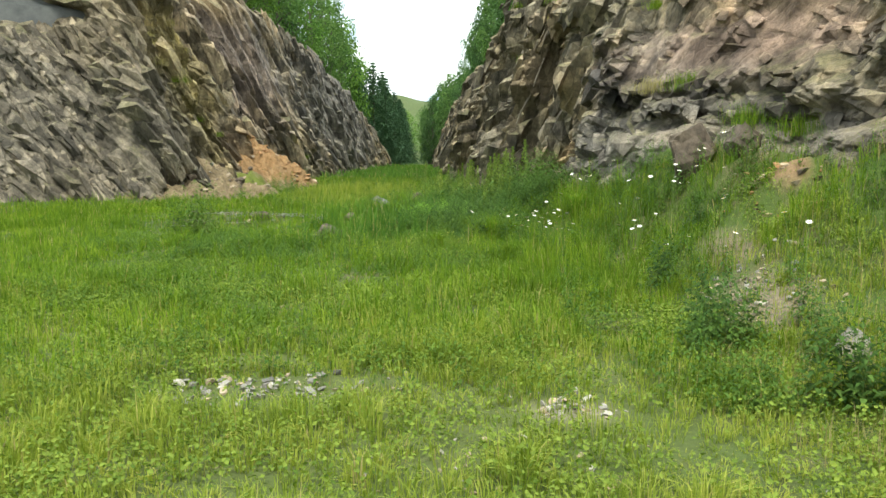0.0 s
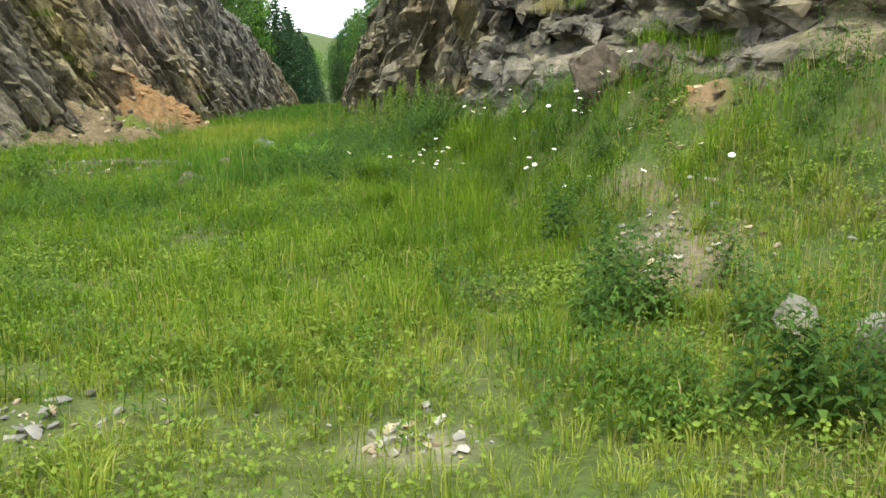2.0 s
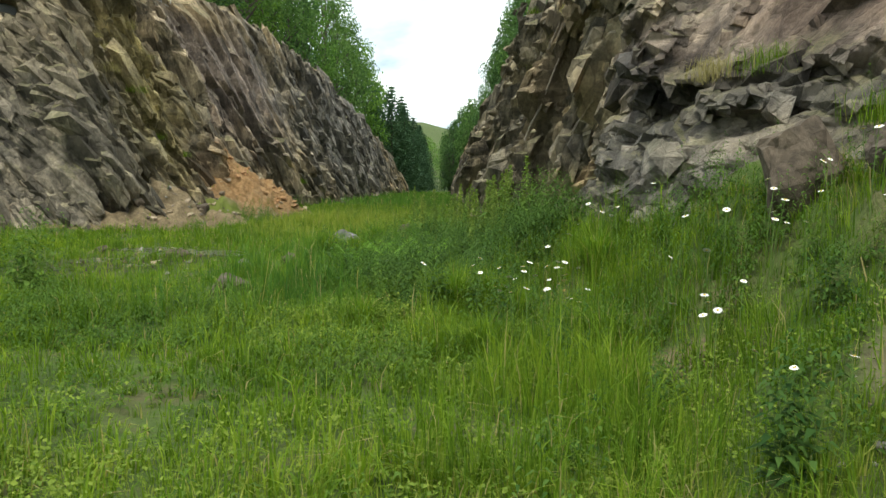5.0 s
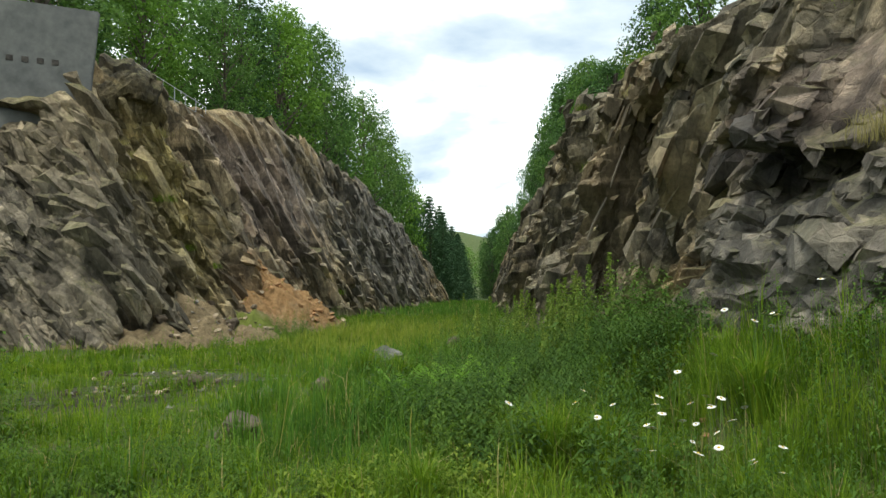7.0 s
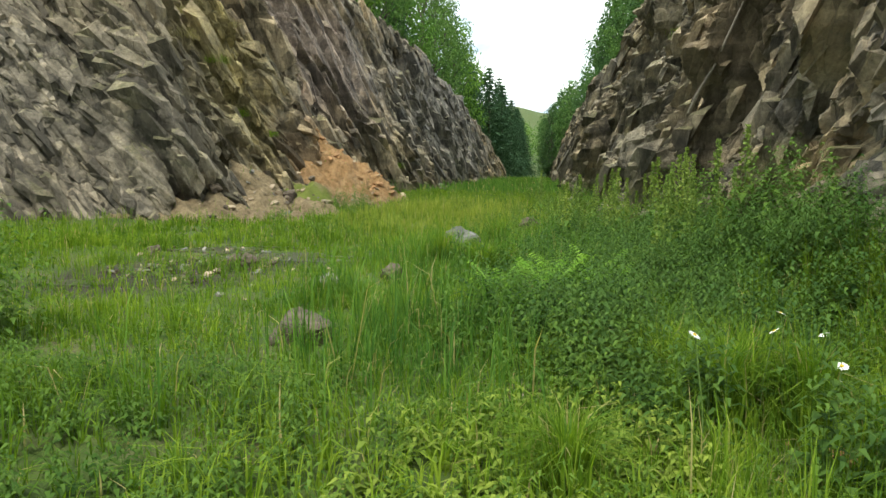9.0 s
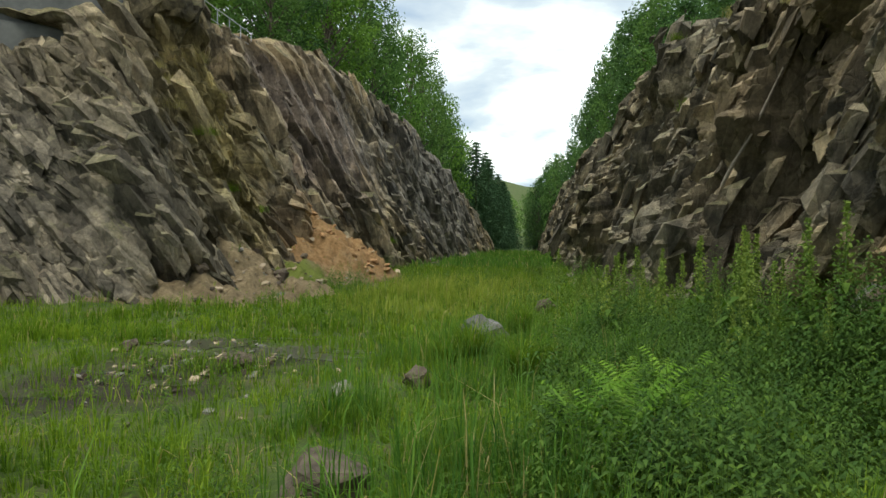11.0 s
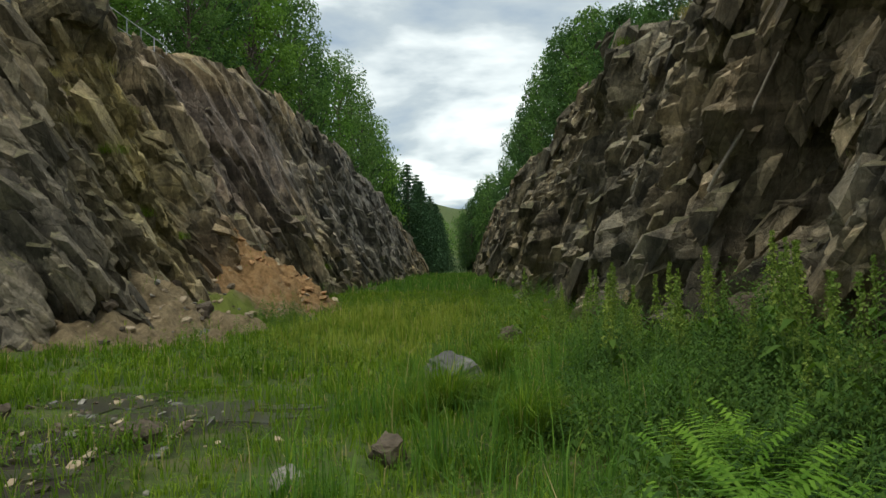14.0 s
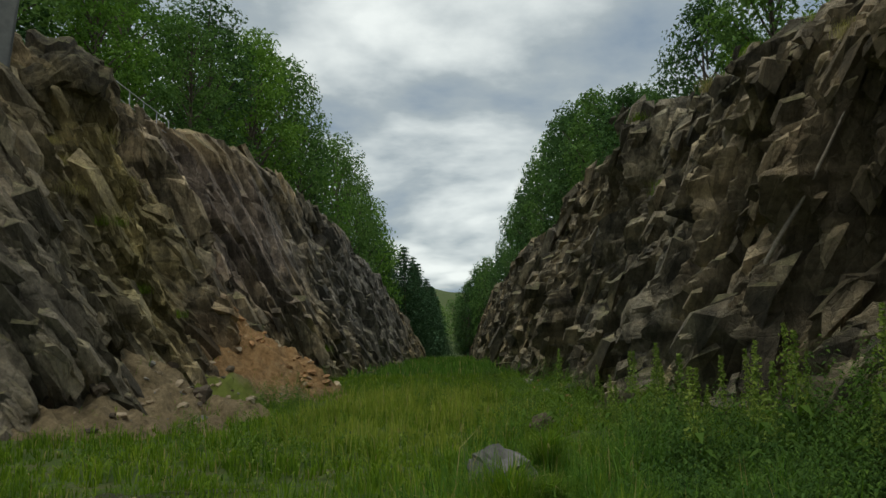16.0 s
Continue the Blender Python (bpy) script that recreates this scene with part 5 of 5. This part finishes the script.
def around(seed, rows):
    r = random.Random(seed)
    return [(r.gauss(x, sx), r.gauss(y, sy)) for x, y, sx, sy, n in rows for _ in range(n)]


spread_copies([daisy(k) for k in range(4)], around(3, [(3.4, 12.0, 0.35, 0.35, 14), (1.5, 14.2, 0.25, 0.5, 18), (2.0, 14.0, 0.4, 0.6, 14), (3.0, 10.0, 0.3, 0.6, 7), (2.7, 15.2, 0.3, 0.5, 9), (4.0, 11.2, 0.3, 0.4, 6), (1.9, 12.6, 0.3, 0.3, 4), (2.5, 11.0, 0.2, 0.3, 4), (3.3, 8.2, 0.3, 0.4, 4)]),
              "white daisy with yellow disc on a thin stem", "flower", "daisies on the bank", (0.8, 1.25))


def leafy_plant(name, stems, h, leaves, size, material, seed, spread=0.09):
    """A clump of upright stems with narrow leaves."""
    r = np.random.default_rng(seed)
    root = new(name)
    for _ in range(stems):
        x, y = r.normal(0, spread, 1), r.normal(0, spread, 1)
        v, q = forb_arrays(x, y, np.array([h * r.uniform(0.7, 1.1)]), leaves, size, np.zeros(1))
        nl = leaves * 4
        stem = part("stem", np_mesh("stem", v[nl:], np.arange(8).reshape(-1, 4)), M_STEM, root)
        part("leaves", np_mesh("leaves", v[:nl], np.arange(nl).reshape(-1, 4)), material, stem)
    return root


golden = [leafy_plant("goldenrod", 9, 0.62, 26, 0.13, M_FORB2, 71 + k) for k in range(3)]
spread_copies(golden, [(2.55, 5.2), (2.25, 6.7), (2.3, 7.0), (2.55, 6.8), (2.75, 5.0), (2.0, 6.4), (3.2, 7.2), (2.9, 6.2), (3.3, 4.6), (2.5, 9.3), (3.4, 11.0), (2.2, 10.6), (1.7, 11.8), (1.2, 13.6), (1.6, 15.4), (0.6, 14.4)] + around(8, [(1.6, 17.2, 0.5, 0.5, 8), (0.7, 16.6, 0.5, 0.6, 10), (2.2, 17.6, 0.35, 0.6, 6), (0.9, 19, 0.6, 0.9, 10), (1.2, 21.5, 0.5, 1.0, 10)]),
              "dark green leafy goldenrod clump in the grass", "plant", "goldenrod clumps", (0.75, 1.2))
bushy = [leafy_plant("leafy_shrub", 16, 0.95, 24, 0.17, M_FORB, 81 + k, 0.22) for k in range(2)]
spread_copies(bushy, [(2.15, 19.4), (1.75, 20.0), (-4.8, 15.9), (-5.0, 16.2), (-1.3, 50.2), (-1.6, 50.4), (-7.4, 36.8), (-7.0, 37.4), (1.9, 23.9), (2.0, 24.6), (1.75, 25.2), (1.0, 37), (0.9, 41), (0.7, 45), (-8.6, 52), (2.3, 18.4)],
              "bushy green leafy shrub beside the rocks", "shrub", "leafy shrubs", (0.75, 1.15))


def tussock(seed):
    """A thick tuft of long arching blades."""
    r = np.random.default_rng(seed)
    n = 520
    a, rad = r.uniform(0, 6.28, n), np.abs(r.normal(0, 0.09, n))
    h = r.uniform(0.35, 0.75, n)
    root = new("grass_tussock")
    for lo, hi, mat in ((0, 430, M_GRASS), (430, 520, M_SEDGE)):
        c = slice(lo, hi)
        part("tuft", blade_mesh("tuft", np.cos(a[c]) * rad[c], np.sin(a[c]) * rad[c], h[c], np.full(hi - lo, 0.009), 0.95, base=np.zeros(hi - lo), yaw=a[c] + r.normal(0, 0.4, hi - lo)), mat, root)
    return root


spread_copies([tussock(95), tussock(96), tussock(97)], [(1.05, 15.2), (1.25, 14.7), (0.8, 14.8), (1.5, 14.2), (0.55, 15.6), (-0.1, 13.6), (1.9, 13.2), (2.1, 12.4), (1.1, 12.6), (-1.9, 22.4), (-1.5, 22.9), (-2.2, 22.0), (-0.9, 21.6), (-1.2, 20.9), (-2.5, 25.2), (-1.3, 25.3), (2.4, 14.6)],
              "tussock of long arching green grass", "grass tussock", "grass tussocks", (0.7, 1.1))


def fern(seed):
    r = np.random.default_rng(seed)
    root = new("fern")
    for k in range(9):
        a, L = k * 0.698 + r.uniform(-0.2, 0.2), r.uniform(0.5, 0.72)
        t = np.linspace(0.1, 1, 15)
        px, pz = L * 0.42 * t ** 1.4, L * (1.2 * t - 0.3 * t ** 3)
        d, s = np.array([math.cos(a), math.sin(a), 0]), np.array([-math.sin(a), math.cos(a), 0])
        V = []
        for i, tt in enumerate(t):
            c = d * px[i] + np.array([0, 0, pz[i]])
            w = 0.15 * math.sin(math.pi * min(1, 0.18 + 0.8 * tt)) + 0.01
            for sg in (-1, 1):
                tip = c + s * sg * w + d * 0.04 - np.array([0, 0, 0.02])
                V += [c - d * 0.013, c + d * 0.013, tip + d * 0.006, tip - d * 0.01]
        V = np.array(V)
        part("frond", np_mesh("frond", V, np.arange(len(V)).reshape(-1, 4)), M_FERN, root)
    return root


spread_copies([fern(91), fern(92)], [(-0.7, 17.3), (-0.25, 17.8), (-0.45, 17.1), (0.05, 18.3), (-0.15, 18.6), (0.3, 18.0), (0.35, 18.7), (0.0, 19.2), (-0.35, 19.0), (0.3, 19.4), (0.05, 19.7)], "bright yellow-green fern with arching fronds", "fern", "ferns", (0.8, 1.1))


def dock(seed):
    r = np.random.default_rng(seed)
    root = new("dock_plant")
    h = 1.4
    v, q = tube([(0, 0, -0.05), (0.02, 0.01, h * 0.5), (0.03, 0.02, h)], [0.01, 0.008, 0.003], 5)
    part("stem", np_mesh("stem", v, q), M_STEM, root)
    n = 260
    t = r.uniform(0.45, 1.0, n)
    w = 0.085 * (1.05 - t) / 0.6 + 0.012
    c = np.stack([0.03 * t + r.normal(0, 1, n) * w * 0.6, 0.02 * t + r.normal(0, 1, n) * w * 0.6, h * t], -1)
    nn = r.normal(0, 1, (n, 3)); nn /= np.linalg.norm(nn, axis=1, keepdims=True)
    part("seed_spike", np_mesh("seed_spike", *leaf_quads(c, nn, 0.045, 0.6)), M_SPIKE, root, "pale green seed spike")["kind"] = "stuff"
    for k in range(7):
        a, L, z0 = k * 2.4 + r.uniform(0, 1), r.uniform(0.28, 0.42), 0.08 + 0.09 * k
        d, s = np.array([math.cos(a), math.sin(a), 0.0]), np.array([-math.sin(a), math.cos(a), 0.0])
        base = np.array([0.0, 0.0, z0])
        P = [base, base + d * L * 0.5 + s * 0.05 + (0, 0, 0.12), base + d * L + (0, 0, 0.02), base + d * L * 0.5 - s * 0.05 + (0, 0, 0.12)]
        part("leaf", np_mesh("leaf", np.array(P), np.array([[0, 1, 2, 3]])), M_FORB, root)
    return root


spread_copies([dock(k) for k in (101, 102, 103)], around(12, [(0.9, 24.5, 0.5, 1.0, 12), (1.5, 22.0, 0.3, 0.8, 9), (0.2, 26.5, 0.6, 1.2, 8), (1.4, 19.8, 0.3, 0.6, 6), (0.6, 29.5, 0.5, 1.2, 6)]),
              "tall dock plant with an upright green seed spike", "plant", "dock plants", (0.65, 1.12))

# ---------- plants on the ledges ----------
M_DEADWOOD = plain_material("bleached_wood", (0.16, 0.14, 0.115), (0.36, 0.32, 0.27), 14, 0.85, 0.4, 0.01)
log = tagged(new("dead_log"), "bleached bare dead log leaning on the rock face", "log")
v, q = tube([(3.22, 26.8, 4.75), (3.05, 27.1, 4.25), (2.85, 27.62, 3.6), (2.62, 27.9, 3.15), (2.5, 28.3, 2.75)], [0.012, 0.024, 0.03, 0.036, 0.04], 8)
part("trunk", np_mesh("trunk", v, q, flat=False), M_DEADWOOD, log)
v, q = tube([(2.85, 27.62, 3.6), (2.85, 27.8, 3.85), (2.93, 27.95, 4.05)], [0.018, 0.012, 0.006], 6)
part("branch", np_mesh("branch", v, q, flat=False), M_DEADWOOD, log)


def ledge_tuft(name, n, h, material, seed, label):
    x, y = rng.normal(0, 0.22, n), rng.normal(0, 0.3, n)
    me = blade_mesh(name, x, y, rng.uniform(0.5, 1.2, n) * h, rng.uniform(0.006, 0.012, n), 0.8, base=np.abs(rng.normal(0, 0.06, n)) - 0.1)
    return tagged(part(name, me, material), label, "grass tuft", "ledge tufts", "stuff")


tufts = [ledge_tuft("grass_tuft", 380, 0.5, M_GRASS, 1, "green grass tuft growing on a rock ledge"), ledge_tuft("grass_tuft", 380, 0.45, M_STRAW, 2, "dry yellowed grass tuft on a rock ledge")]
spots = [(-1, s, z) for s, z in ((36.4, 7.1), (33.3, 5.7), (33.8, 6.0), (40.3, 6.3), (22.6, 3.6), (22.9, 3.3), (37.1, 5.4), (40.9, 6.2), (25.2, 3.0), (14.9, 2.85), (15.6, 2.85), (58, 2.9), (57, 2.5), (58.5, 2.0), (30, 7.4), (34.5, 8.0), (45, 9.0), (47, 8.6), (43, 9.2), (24, 5.6), (27, 6.0), (20, 5.8), (13.5, 2.2), (12.6, 2.0), (49, 8.9), (52, 9.4), (42, 7.6), (17, 4.6), (31, 6.8), (26, 6.4))]
spots += [(1, s, z) for s, z in ((34.0, 5.4), (34.6, 6.2), (35.2, 4.8), (35.6, 4.0), (36.2, 5.6), (33.2, 6.4), (37, 7.4), (38.4, 7.9), (39.5, 8.2), (36.5, 3.2), (41, 8.8), (33.6, 7.0), (48, 2.0), (52, 1.8), (56, 1.6), (35, 7.6), (37.5, 6.3), (38, 2.6), (40.2, 6.8))]
for i, (side, s, z) in enumerate(spots):
    p = face_point(side, s, z)
    m = pose(p.x + side * 0.02, p.y, p.z, 0, 0, (i * 71) % 360)
    dry = (i * 7) % 5 < (1 if side < 0 else 3)
    ob = copy_thing(tufts[1 if dry else 0], m)
    k = 0.45 + 0.45 * ((i * 13) % 7) / 7
    ob.scale = (k, k, k)
for t_, (s, z) in zip(tufts, ((35.0, 8.4), (39.0, 9.0))):
    p = face_point(-1, s, z)
    t_.matrix_basis = pose(p.x, p.y, p.z, 0, 0, 0)

# ---------- concrete abutment and railing ----------
def box_bm(x0, x1, y0, y1, z0, z1, bevel=0.03):
    bm = bmesh.new()
    bmesh.ops.create_cube(bm, size=1, matrix=Matrix.Translation(((x0 + x1) / 2, (y0 + y1) / 2, (z0 + z1) / 2)) @ Matrix.Diagonal((x1 - x0, y1 - y0, z1 - z0, 1)))
    bmesh.ops.bevel(bm, geom=list(bm.edges), offset=bevel, segments=2, affect="EDGES")
    return bm


abutment = tagged(new("concrete_abutment"), "grey weathered concrete abutment above the rock face", "abutment")
bm = box_bm(-7.0, 0.0, -0.25, 0.25, -1.6, 4.4, 0.05)
for v in bm.verts:      # the outer edge flares out towards the foot
    if v.co.x > -1:
        v.co.x += 0.16 * max(0.0, v.co.z - 1.0) - 0.1
part("wall", bm, M_CONCRETE, abutment)
part("footing", box_bm(-7.2, -0.15, -0.5, 0.4, -2.0, 0.95, 0.06), M_CONCRETE, abutment)
# no holes are cut: dark blocks give the shade inside them as colour
for k in range(12):
    part("drain_hole", box_bm(-0.95 - 0.42 * k, -0.75 - 0.42 * k, -0.265, -0.1, 2.5, 2.68, 0.01), M_DARK, abutment, "dark square drain hole")
abutment.matrix_basis = pose(-12.7, 32.95, 6.2, 0, 0, 34)

railing = tagged(new("railing"), "galvanised steel pipe railing along the brow", "railing")
ra, rb = Vector((-13.7, 37.6, 9.55)), Vector((-13.6, 46.0, 9.45))
for k in range(8):
    p = ra.lerp(rb, k / 7)
    v, q = tube([p + Vector((0, 0, -0.8)), p + Vector((0, 0, 1.1))], [0.02, 0.02], 8)
    part("post", np_mesh("post", v, q), M_STEEL, railing)
for h in (0.55, 1.08):
    v, q = tube([ra + Vector((0, 0, h)), rb + Vector((0, 0, h))], [0.017, 0.017], 8)
    part("rail", np_mesh("rail", v, q), M_STEEL, railing)
